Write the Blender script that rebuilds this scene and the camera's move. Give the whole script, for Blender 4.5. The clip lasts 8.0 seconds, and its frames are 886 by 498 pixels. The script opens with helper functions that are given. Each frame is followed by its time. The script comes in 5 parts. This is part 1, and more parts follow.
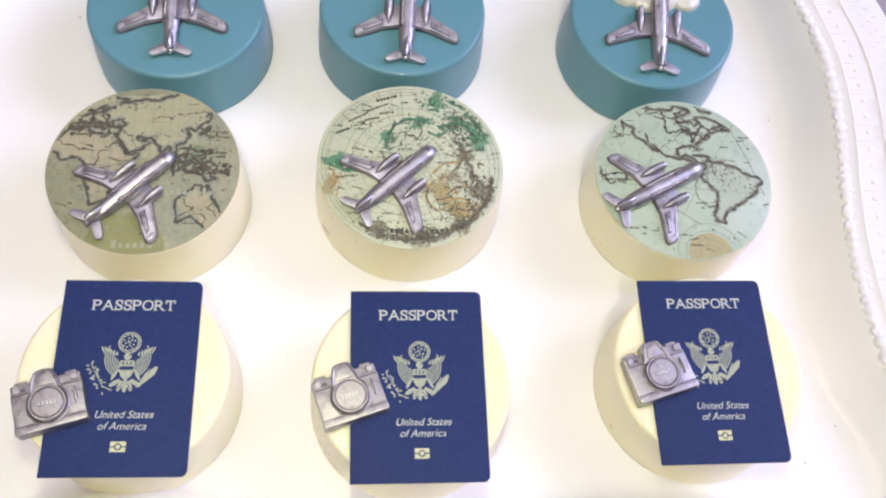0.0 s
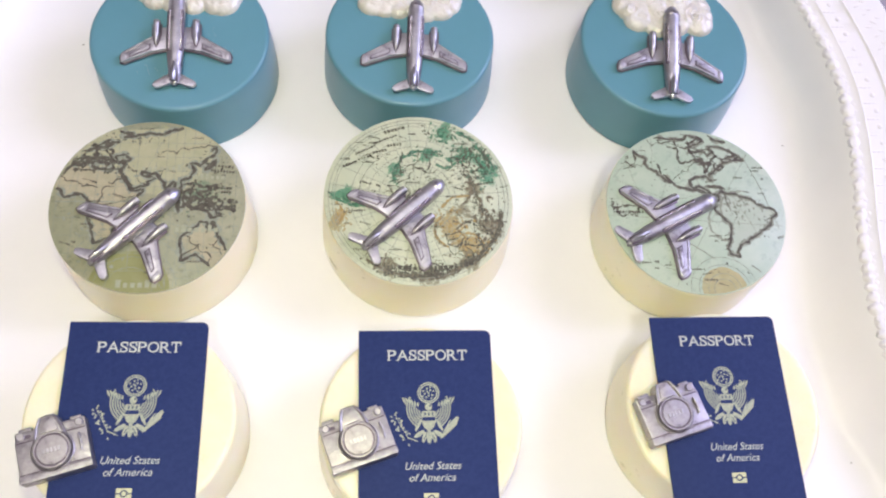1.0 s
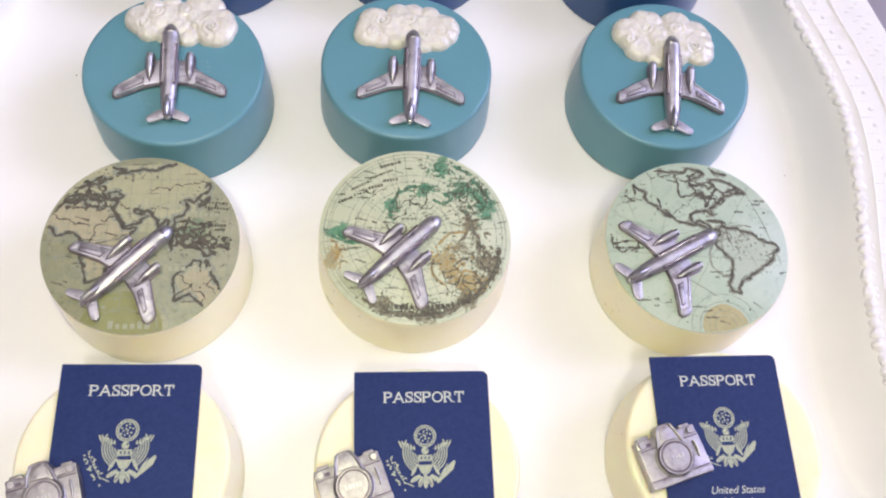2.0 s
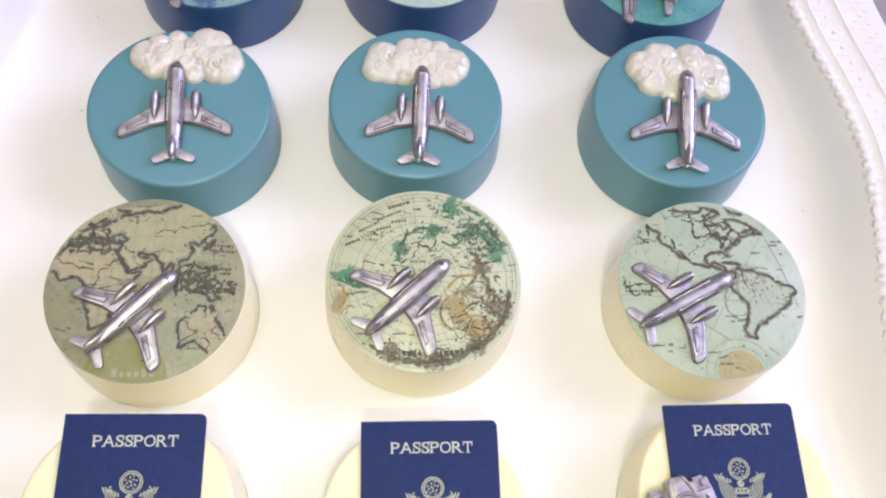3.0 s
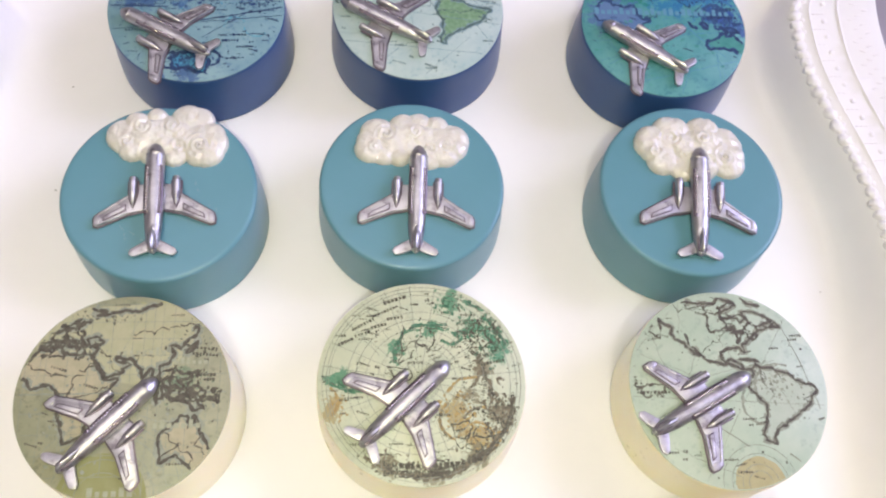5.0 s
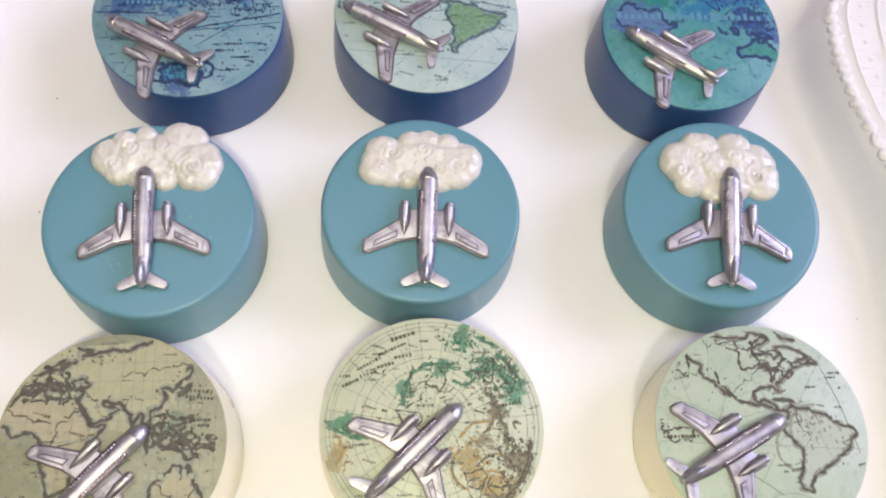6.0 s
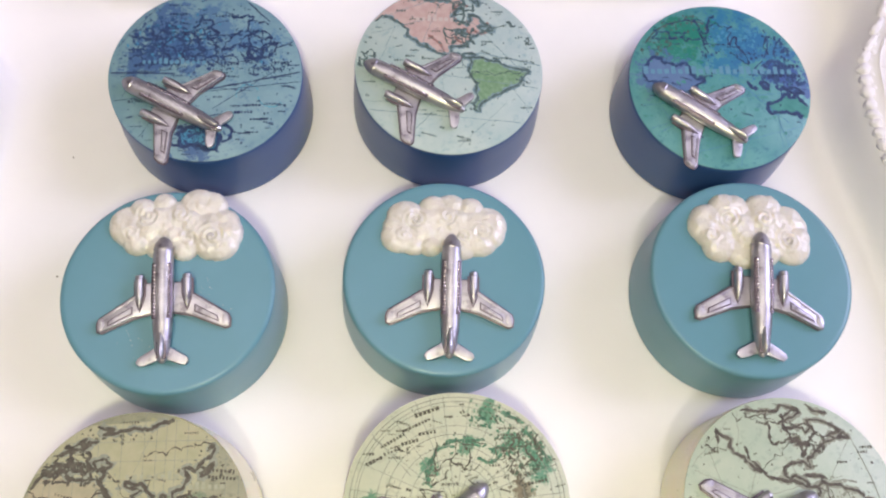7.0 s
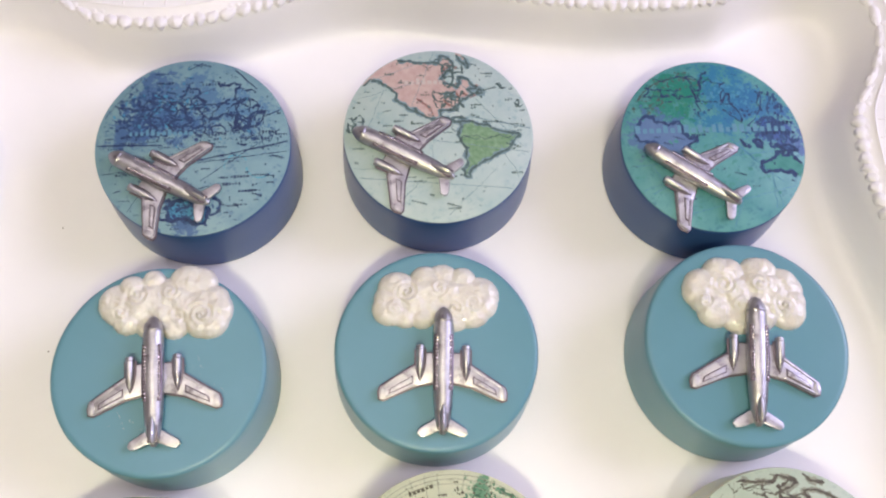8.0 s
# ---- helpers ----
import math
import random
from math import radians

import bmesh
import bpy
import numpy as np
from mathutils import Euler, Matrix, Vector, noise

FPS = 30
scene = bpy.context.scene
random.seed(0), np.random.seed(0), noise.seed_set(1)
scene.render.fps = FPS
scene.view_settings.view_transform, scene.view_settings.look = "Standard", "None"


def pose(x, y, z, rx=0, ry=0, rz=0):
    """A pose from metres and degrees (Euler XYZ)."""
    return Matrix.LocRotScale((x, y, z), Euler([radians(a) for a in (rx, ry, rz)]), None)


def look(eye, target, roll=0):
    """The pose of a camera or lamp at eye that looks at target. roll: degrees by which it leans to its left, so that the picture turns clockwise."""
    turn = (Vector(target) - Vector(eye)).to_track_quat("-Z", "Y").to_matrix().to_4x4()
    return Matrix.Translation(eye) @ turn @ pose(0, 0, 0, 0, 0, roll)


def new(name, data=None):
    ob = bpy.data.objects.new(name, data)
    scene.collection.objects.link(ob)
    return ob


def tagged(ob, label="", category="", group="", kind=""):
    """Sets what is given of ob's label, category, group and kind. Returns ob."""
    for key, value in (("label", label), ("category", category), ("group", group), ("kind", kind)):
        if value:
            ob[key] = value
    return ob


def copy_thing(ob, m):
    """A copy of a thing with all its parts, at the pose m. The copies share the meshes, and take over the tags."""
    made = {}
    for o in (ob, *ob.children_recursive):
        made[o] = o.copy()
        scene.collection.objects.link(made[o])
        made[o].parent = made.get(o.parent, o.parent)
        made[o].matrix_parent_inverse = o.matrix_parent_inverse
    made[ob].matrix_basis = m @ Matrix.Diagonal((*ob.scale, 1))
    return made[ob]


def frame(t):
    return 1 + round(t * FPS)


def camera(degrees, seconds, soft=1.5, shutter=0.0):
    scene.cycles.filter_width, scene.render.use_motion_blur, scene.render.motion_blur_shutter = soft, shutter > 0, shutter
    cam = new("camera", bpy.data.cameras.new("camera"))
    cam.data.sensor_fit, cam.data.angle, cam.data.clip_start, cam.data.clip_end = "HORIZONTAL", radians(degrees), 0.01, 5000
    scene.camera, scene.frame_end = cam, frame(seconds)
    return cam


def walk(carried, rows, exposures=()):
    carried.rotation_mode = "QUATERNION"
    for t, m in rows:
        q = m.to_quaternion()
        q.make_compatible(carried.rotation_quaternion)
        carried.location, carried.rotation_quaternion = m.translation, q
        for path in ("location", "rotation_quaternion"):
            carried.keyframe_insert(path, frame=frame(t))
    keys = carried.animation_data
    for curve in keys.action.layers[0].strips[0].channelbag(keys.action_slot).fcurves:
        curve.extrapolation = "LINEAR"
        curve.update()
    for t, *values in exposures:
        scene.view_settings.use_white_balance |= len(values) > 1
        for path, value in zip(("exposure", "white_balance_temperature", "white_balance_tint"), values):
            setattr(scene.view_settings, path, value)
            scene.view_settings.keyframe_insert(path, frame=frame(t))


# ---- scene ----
cam = camera(50.8, 8.0, soft=2.2)
PATH = [
    (0, (-0.01807, -0.12719, 0.24643), (0.00290, -0.04573, 0.06498), 13.62),
    (0.5, (-0.01891, -0.11979, 0.24643), (0.00136, -0.03999, 0.06416), 13.41),
    (1, (-0.01811, -0.11375, 0.24809), (0.00127, -0.03461, 0.06544), 12.83),
    (1.5, (-0.01481, -0.10593, 0.25155), (0.00433, -0.02651, 0.06900), 12.51),
    (1.7, (-0.01645, -0.10520, 0.25013), (0.00276, -0.02604, 0.06747), 12.58),
    (2.8, (-0.01469, -0.09019, 0.24889), (0.00130, -0.01292, 0.06511), 11.00),
    (3, (-0.01438, -0.08815, 0.25047), (0.00131, -0.01099, 0.06662), 10.73),
    (3.5, (-0.01363, -0.07974, 0.24708), (0.00187, -0.00258, 0.06322), 10.61),
    (4, (-0.01357, -0.07262, 0.24532), (0.00238, 0.00515, 0.06176), 10.92),
    (4.5, (-0.01309, -0.06536, 0.24590), (0.00388, 0.01212, 0.06230), 11.57),
    (4.7, (-0.01395, -0.06230, 0.24735), (0.00361, 0.01450, 0.06352), 11.93),
    (5.8, (-0.01582, -0.04048, 0.23627), (0.00111, 0.03048, 0.05005), 12.22),
    (6, (-0.01531, -0.03609, 0.23516), (0.00137, 0.03310, 0.04825), 12.38),
    (6.5, (-0.01629, -0.02500, 0.23642), (-0.00061, 0.04150, 0.04845), 12.06),
    (7, (-0.01793, -0.01344, 0.23842), (-0.00364, 0.05145, 0.04978), 11.19),
    (7.5, (-0.01471, -0.00190, 0.24113), (-0.00126, 0.06182, 0.05203), 10.25),
    (8, (-0.01396, 0.00604, 0.24318), (-0.00085, 0.06906, 0.05382), 9.51),
]
walk(cam, [(t, look(eye, target, roll)) for t, eye, target, roll in PATH],
     exposures=[(0.0, -0.29, 5210, 22.5), (4.5, -0.28, 5370, 21.5), (6.0, -0.32, 5420, 21), (8.0, -0.35, 5570, 20)])

# ---- world and lights ----
world = bpy.data.worlds.new("world")
scene.world = world
world.use_nodes = True
sky = world.node_tree.nodes.new("ShaderNodeTexSky")
sky.sky_type, sky.sun_disc, sky.sun_elevation, sky.sun_rotation = "NISHITA", False, radians(40), radians(70)
world.node_tree.links.new(sky.outputs[0], world.node_tree.nodes["Background"].inputs[0])
world.node_tree.nodes["Background"].inputs[1].default_value = 0.1


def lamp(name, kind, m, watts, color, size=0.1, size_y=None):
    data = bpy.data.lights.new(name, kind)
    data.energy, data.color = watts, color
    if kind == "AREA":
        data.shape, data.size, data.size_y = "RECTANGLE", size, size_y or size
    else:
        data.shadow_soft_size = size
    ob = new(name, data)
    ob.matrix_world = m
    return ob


# daylight in the window's opening, then three lamps added out of view
lamp("window_daylight", "AREA", look((1.60, 0.45, 1.20), (0, 0.02, 0)), 29, (0.95, 0.845, 1.0), 1.0, 0.9)
# added fill from above, without a fixture, to lift and warm the shadows
lamp("ceiling_panel_light", "AREA", look((-0.25, 0.30, 1.66), (-0.25, 0.30, 0)), 9.0, (1.0, 0.84, 0.72), 1.0, 1.0)
# fixed stand-in for the yellow light that is carried along with the camera
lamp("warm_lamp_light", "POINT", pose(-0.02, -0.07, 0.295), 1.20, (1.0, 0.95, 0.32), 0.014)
# added far lamp behind the walk, to cast thin shadow rims past the cookies
lamp("standing_lamp_light", "POINT", pose(-0.04, -0.62, 1.45), 33.0, (1.0, 0.89, 0.58), 0.035)

# ---- materials ----


def mat(name, color, rough=0.5, metal=0.0, vary=None, scale=60.0, amount=0.5, bump=0.0, bump_scale=300.0, sss=0.0, sss_color=None,
        coat=0.0, rough_vary=0.0, stain=None, stain_scale=18.0, stain_at=0.6, spec=0.5, spots=()):
    m = bpy.data.materials.new(name)
    m.use_nodes = True
    nt = m.node_tree
    p = nt.nodes["Principled BSDF"]
    co = nt.nodes.new("ShaderNodeTexCoord").outputs["Object"]

    def noise_of(s, detail=4.0, rough_=0.6):
        n = nt.nodes.new("ShaderNodeTexNoise")
        n.inputs["Scale"].default_value, n.inputs["Detail"].default_value, n.inputs["Roughness"].default_value = s, detail, rough_
        nt.links.new(co, n.inputs["Vector"])
        return n.outputs["Fac"]

    def ramp(fac, lo, hi, top=1.0):
        r = nt.nodes.new("ShaderNodeMapRange")
        r.inputs["From Min"].default_value, r.inputs["From Max"].default_value, r.inputs["To Max"].default_value = lo, hi, top
        nt.links.new(fac, r.inputs["Value"])
        return r.outputs["Result"]

    def mix(fac, a, b):
        x = nt.nodes.new("ShaderNodeMix")
        x.data_type = "RGBA"
        nt.links.new(fac, x.inputs["Factor"])
        for slot, v in ((6, a), (7, b)):
            if isinstance(v, tuple):
                x.inputs[slot].default_value = (*v, 1)
            else:
                nt.links.new(v, x.inputs[slot])
        return x.outputs[2]

    out = None
    if vary:
        out = mix(ramp(noise_of(scale), 0.5 - amount * 0.4, 0.5 + amount * 0.4), color, vary)
    if stain:
        out = mix(ramp(noise_of(stain_scale, 5.0, 0.65), stain_at, stain_at + 0.12, 0.85), out if out else color, stain)
    frayed = noise_of(230.0, 9.0, 0.72) if spots else None
    if spots:
        grain = nt.nodes.new("ShaderNodeMath")
        grain.operation = "MULTIPLY_ADD"
        grain.inputs[1].default_value = 0.32
        nt.links.new(noise_of(1500.0, 4.0, 0.6), grain.inputs[0])
        shift = nt.nodes.new("ShaderNodeMath")
        shift.operation = "SUBTRACT"
        shift.inputs[1].default_value = 0.16
        nt.links.new(frayed, shift.inputs[0])
        nt.links.new(shift.outputs[0], grain.inputs[2])
        frayed = grain.outputs[0]
    for x, y, size, tint in spots:
        away = nt.nodes.new("ShaderNodeVectorMath")
        away.operation = "DISTANCE"
        away.inputs[1].default_value = (x * 0.001, y * 0.001, 0.0202)
        nt.links.new(co, away.inputs[0])
        near = nt.nodes.new("ShaderNodeMath")
        near.operation = "MULTIPLY_ADD"
        near.inputs[1].default_value, near.inputs[2].default_value = -0.5 / (size * 0.001), -0.85
        nt.links.new(away.outputs["Value"], near.inputs[0])
        both = nt.nodes.new("ShaderNodeMath")
        both.operation = "MULTIPLY_ADD"
        both.inputs[1].default_value = 2.6
        nt.links.new(frayed, both.inputs[0])
        nt.links.new(near.outputs[0], both.inputs[2])
        out = mix(ramp(both.outputs[0], -0.03, 0.14, 0.9), out if out else color, tint)
    if out:
        nt.links.new(out, p.inputs["Base Color"])
    else:
        p.inputs["Base Color"].default_value = (*color, 1)
    p.inputs["Roughness"].default_value, p.inputs["Metallic"].default_value = rough, metal
    p.inputs["Specular IOR Level"].default_value = spec
    if rough_vary:
        r = nt.nodes.new("ShaderNodeMapRange")
        r.inputs["From Min"].default_value, r.inputs["From Max"].default_value = 0.3, 0.7
        r.inputs["To Min"].default_value, r.inputs["To Max"].default_value = max(0.02, rough - rough_vary), rough + rough_vary
        nt.links.new(noise_of(scale * 1.7), r.inputs["Value"])
        nt.links.new(r.outputs["Result"], p.inputs["Roughness"])
    if sss:
        p.inputs["Subsurface Weight"].default_value = sss
        p.inputs["Subsurface Radius"].default_value = sss_color or (1.0, 0.8, 0.5)
        p.inputs["Subsurface Scale"].default_value = 0.003
    if coat:
        p.inputs["Coat Weight"].default_value, p.inputs["Coat Roughness"].default_value = coat, 0.06
    if bump:
        b = nt.nodes.new("ShaderNodeBump")
        b.inputs["Strength"].default_value, b.inputs["Distance"].default_value = bump, 0.0002
        nt.links.new(noise_of(bump_scale, 5.0), b.inputs["Height"])
        nt.links.new(b.outputs["Normal"], p.inputs["Normal"])
    return m


M_glaze = mat("white_glaze", (0.86, 0.84, 0.85), 0.42, vary=(0.81, 0.80, 0.81), scale=25, coat=0.04, bump=0.05, bump_scale=120)
M_lace = mat("white_glaze_relief", (0.85, 0.83, 0.84), 0.48, vary=(0.79, 0.77, 0.78), scale=90, coat=0.08, bump=0.25, bump_scale=700)
M_speck = mat("kiln_speck", (0.06, 0.05, 0.05), 0.5, vary=(0.16, 0.12, 0.10), scale=900)
M_cream = mat("cream_candy_coating", (0.875, 0.820, 0.530), 0.34, vary=(0.885, 0.840, 0.64), scale=70, rough_vary=0.08, sss=0.6)
M_teal = mat("teal_candy_coating", (0.112, 0.262, 0.318), 0.33, vary=(0.125, 0.280, 0.355), scale=45)
M_navy = mat("navy_candy_coating", (0.030, 0.075, 0.215), 0.32, vary=(0.040, 0.092, 0.245), scale=45)
M_silver = mat("silver_dusted_candy", (0.60, 0.59, 0.60), 0.40, 0.92, vary=(0.40, 0.39, 0.41), scale=330, rough_vary=0.12, bump=1.0, bump_scale=560, stain=(0.20, 0.17, 0.20), stain_scale=300, stain_at=0.57)
M_bright = mat("bright_worn_silver", (0.80, 0.77, 0.78), 0.22, 1.0, vary=(0.68, 0.64, 0.66), scale=900)
M_pewter = mat("pewter_dusted_candy", (0.48, 0.46, 0.46), 0.47, 1.0, vary=(0.32, 0.30, 0.31), scale=420, rough_vary=0.12, bump=1.0, bump_scale=620, stain=(0.22, 0.20, 0.21), stain_scale=420, stain_at=0.60)
# dark silver for grooves and outlines; under the wings it paints contact shade
M_dark = mat("dark_silver_and_painted_shade", (0.22, 0.18, 0.20), 0.45, 0.9, vary=(0.12, 0.10, 0.12), scale=700)
M_pearl = mat("pearl_white_candy", (0.74, 0.72, 0.66), 0.30, vary=(0.62, 0.59, 0.52), scale=260, coat=0.45, bump=0.35, bump_scale=700, sss=0.2, rough_vary=0.08)
M_passport = mat("navy_printed_sheet", (0.019, 0.031, 0.114), 0.62, spec=0.18, vary=(0.025, 0.040, 0.134), scale=900, bump=0.15, bump_scale=2500)
M_gold = mat("pale_gold_print", (0.47, 0.49, 0.33), 0.5, vary=(0.27, 0.30, 0.27), scale=1500)
M_chip = mat("pale_yellow_print", (0.62, 0.62, 0.36), 0.5, vary=(0.54, 0.55, 0.34), scale=1500)
M_letter = mat("cream_print", (0.60, 0.62, 0.54), 0.5, vary=(0.48, 0.51, 0.48), scale=1500)
M_table = mat("lilac_grey_tabletop", (0.34, 0.31, 0.35), 0.4, vary=(0.26, 0.24, 0.27), scale=14, bump=0.1, bump_scale=90)
M_wall = mat("warm_white_wall_paint", (0.50, 0.46, 0.45), 0.8, vary=(0.45, 0.41, 0.40), scale=3, bump=0.1, bump_scale=60)
M_floor = mat("brown_floor_boards", (0.22, 0.14, 0.09), 0.5, vary=(0.15, 0.09, 0.06), scale=5, bump=0.1, bump_scale=40)

# ---- helpers of this scene: geometry is written in millimetres ----
MM = 0.001


def mesh_of(name, bm, material, smooth=True):
    bmesh.ops.scale(bm, vec=(MM, MM, MM), verts=bm.verts)
    me = bpy.data.meshes.new(name)
    bm.to_mesh(me)
    bm.free()
    if smooth:
        me.shade_smooth()
        me.set_sharp_from_angle(angle=radians(38))
    for m in material if isinstance(material, (list, tuple)) else (material,):
        me.materials.append(m)
    return me


def part(name, bm, material, parent, label="", smooth=True):
    ob = new(name, mesh_of(name, bm, material, smooth))
    ob.parent = parent
    return tagged(ob, label)


def thing(name, m, label, category, group=""):
    ob = new(name)
    ob.empty_display_size = 0.005
    ob.matrix_world = m
    return tagged(ob, label, category, group)


def add_prism(bm, outline, z0, z1, bevel=0.0, segments=2):
    """A plate with that outline; its upper rim is rounded by the bevel."""
    low = [bm.verts.new((x, y, z0)) for x, y in outline]
    high = [bm.verts.new((x, y, z1)) for x, y in outline]
    n = len(outline)
    top = bm.faces.new(high)
    faces = [top, bm.faces.new(low[::-1])] + [bm.faces.new((low[i], low[(i + 1) % n], high[(i + 1) % n], high[i])) for i in range(n)]
    bmesh.ops.recalc_face_normals(bm, faces=faces)
    if bevel:
        bmesh.ops.bevel(bm, geom=list(top.edges), offset=bevel, segments=segments, affect="EDGES", profile=0.6)


def add_lathe(bm, profile, n=64, wobble=None, slip=(0.0, 0.0)):
    """A turned body round z; profile holds (radius, height) from the outside of the foot upward; the foot sits off-centre by the slip."""
    rings = []
    for r, z in profile:
        if r <= 1e-6:
            rings.append([bm.verts.new((slip[0] * (1 - z / 20), slip[1] * (1 - z / 20), z))])
            continue
        ring = []
        for i in range(n):
            a = math.tau * i / n
            k = 1 + (wobble(a, z) if wobble else 0)
            ring.append(bm.verts.new((r * k * math.cos(a) + slip[0] * (1 - z / 20), r * k * math.sin(a) + slip[1] * (1 - z / 20), z)))
        rings.append(ring)
    for lo, hi in zip(rings, rings[1:]):
        for i in range(n):
            j = (i + 1) % n
            if len(lo) == 1:
                bm.faces.new((lo[0], hi[j], hi[i]))
            elif len(hi) == 1:
                bm.faces.new((lo[i], lo[j], hi[0]))
            else:
                bm.faces.new((lo[i], lo[j], hi[j], hi[i]))


def add_tube(bm, stations, n=16, floor_z=None):
    """A body along y through stations (x, y, z, half width, half height)."""
    rings = []
    for x, y, z, rx, rz in stations:
        ring = []
        for i in range(n):
            a = math.tau * i / n
            h = z + rz * math.sin(a)
            ring.append(bm.verts.new((x + rx * math.cos(a), y, h if floor_z is None else max(h, floor_z))))
        rings.append(ring)
    for lo, hi in zip(rings, rings[1:]):
        for i in range(n):
            bm.faces.new((lo[i], lo[(i + 1) % n], hi[(i + 1) % n], hi[i]))
    bm.faces.new(rings[0][::-1]), bm.faces.new(rings[-1])
    bmesh.ops.recalc_face_normals(bm, faces=bm.faces[:])


def add_ball(bm, x, y, z, rx, ry, rz, u=10, v=6, turn=0.0):
    bmesh.ops.create_uvsphere(bm, u_segments=u, v_segments=v, radius=1.0, matrix=Matrix.Translation((x, y, z)) @ Matrix.Rotation(turn, 4, "Z") @ Matrix.Diagonal((rx, ry, rz, 1)))


def balls(rows, u=8, v=5):
    """Many small ellipsoids in one bmesh: rows of x, y, z, rx, ry, rz, turn."""
    unit = [(0, 0, 1)] + [(math.sin(math.pi * j / v) * math.cos(math.tau * i / u), math.sin(math.pi * j / v) * math.sin(math.tau * i / u), math.cos(math.pi * j / v)) for j in range(1, v) for i in range(u)] + [(0, 0, -1)]
    last = len(unit) - 1
    faces = [(0, 1 + i, 1 + (i + 1) % u) for i in range(u)]
    faces += [(1 + j * u + i, 1 + (j + 1) * u + i, 1 + (j + 1) * u + (i + 1) % u, 1 + j * u + (i + 1) % u) for j in range(v - 2) for i in range(u)]
    faces += [(1 + (v - 2) * u + i, last, 1 + (v - 2) * u + (i + 1) % u) for i in range(u)]
    unit = np.array(unit)
    verts, polys = [], []
    for k, (x, y, z, rx, ry, rz, turn) in enumerate(rows):
        p = unit * (rx, ry, rz)
        c, s = math.cos(turn), math.sin(turn)
        verts.append(np.stack([x + c * p[:, 0] - s * p[:, 1], y + s * p[:, 0] + c * p[:, 1], z + p[:, 2]], 1))
        polys += [tuple(i + k * len(unit) for i in f) for f in faces]
    me = bpy.data.meshes.new("balls")
    me.from_pydata(np.concatenate(verts).tolist(), [], polys)
    bm = bmesh.new()
    bm.from_mesh(me)
    bpy.data.meshes.remove(me)
    return bm


def add_box(bm, x0, x1, y0, y1, z0, z1, bevel=0.0):
    add_prism(bm, [(x0, y0), (x1, y0), (x1, y1), (x0, y1)], z0, z1, bevel)


def rounded(w, h, r, n=5):
    """A rectangle round the origin with rounded corners; r is one radius or four, from the upper right, counter-clockwise."""
    rs = r if isinstance(r, (list, tuple)) else (r,) * 4
    pts = []
    for k, (sx, sy) in enumerate(((1, 1), (-1, 1), (-1, -1), (1, -1))):
        q = max(rs[k], 0.01)
        for i in range(n + 1):
            a = radians(90 * k + 90 * i / n)
            pts.append((sx * (w / 2 - q) + q * math.cos(a), sy * (h / 2 - q) + q * math.sin(a)))
    return pts


# ---- the room ----


def slab(name, x0, x1, y0, y1, z0, z1, material):
    bm = bmesh.new()
    add_box(bm, x0 * 1000, x1 * 1000, y0 * 1000, y1 * 1000, z0 * 1000, z1 * 1000)
    return tagged(new(name, mesh_of(name, bm, material, False)), kind="structure")


slab("floor", -2.1, 2.1, -2.1, 2.1, -0.87, -0.77, M_floor)
slab("ceiling", -2.1, 2.1, -2.1, 2.1, 1.70, 1.80, M_wall)
slab("wall_north", -2.1, 2.1, 2.0, 2.1, -0.77, 1.70, M_wall)
slab("wall_south", -2.1, 2.1, -2.1, -2.0, -0.77, 1.70, M_wall)
slab("wall_west", -2.1, -2.0, -2.0, 2.0, -0.77, 1.70, M_wall)
for k, (y0, y1, z0, z1) in enumerate(((-2.0, -0.15, -0.77, 1.70), (1.25, 2.0, -0.77, 1.70), (-0.15, 1.25, -0.77, 0.30), (-0.15, 1.25, 1.55, 1.70))):
    slab("wall_east_" + "abcd"[k], 2.0, 2.1, y0, y1, z0, z1, M_wall)

table = thing("table", pose(0, 0.03, -0.77), "lilac-grey table under the white platter", "table")
bm = bmesh.new()
add_prism(bm, rounded(1400, 900, 40), 725, 758, 4)
part("tabletop", bm, M_table, table)
for sx in (-1, 1):
    for sy in (-1, 1):
        bm = bmesh.new()
        add_prism(bm, [(sx * 620 + x, sy * 380 + y) for x, y in rounded(50, 50, 6)], 0, 725)
        part("leg", bm, M_table, table)

# ---- the platter ----
# The floor of the platter lies at height 0. Its four sides swing in and out in long waves.
CX, CY, HX, HY, CORNER = -2.5, 30.0, 121.5, 121.0, 34.0


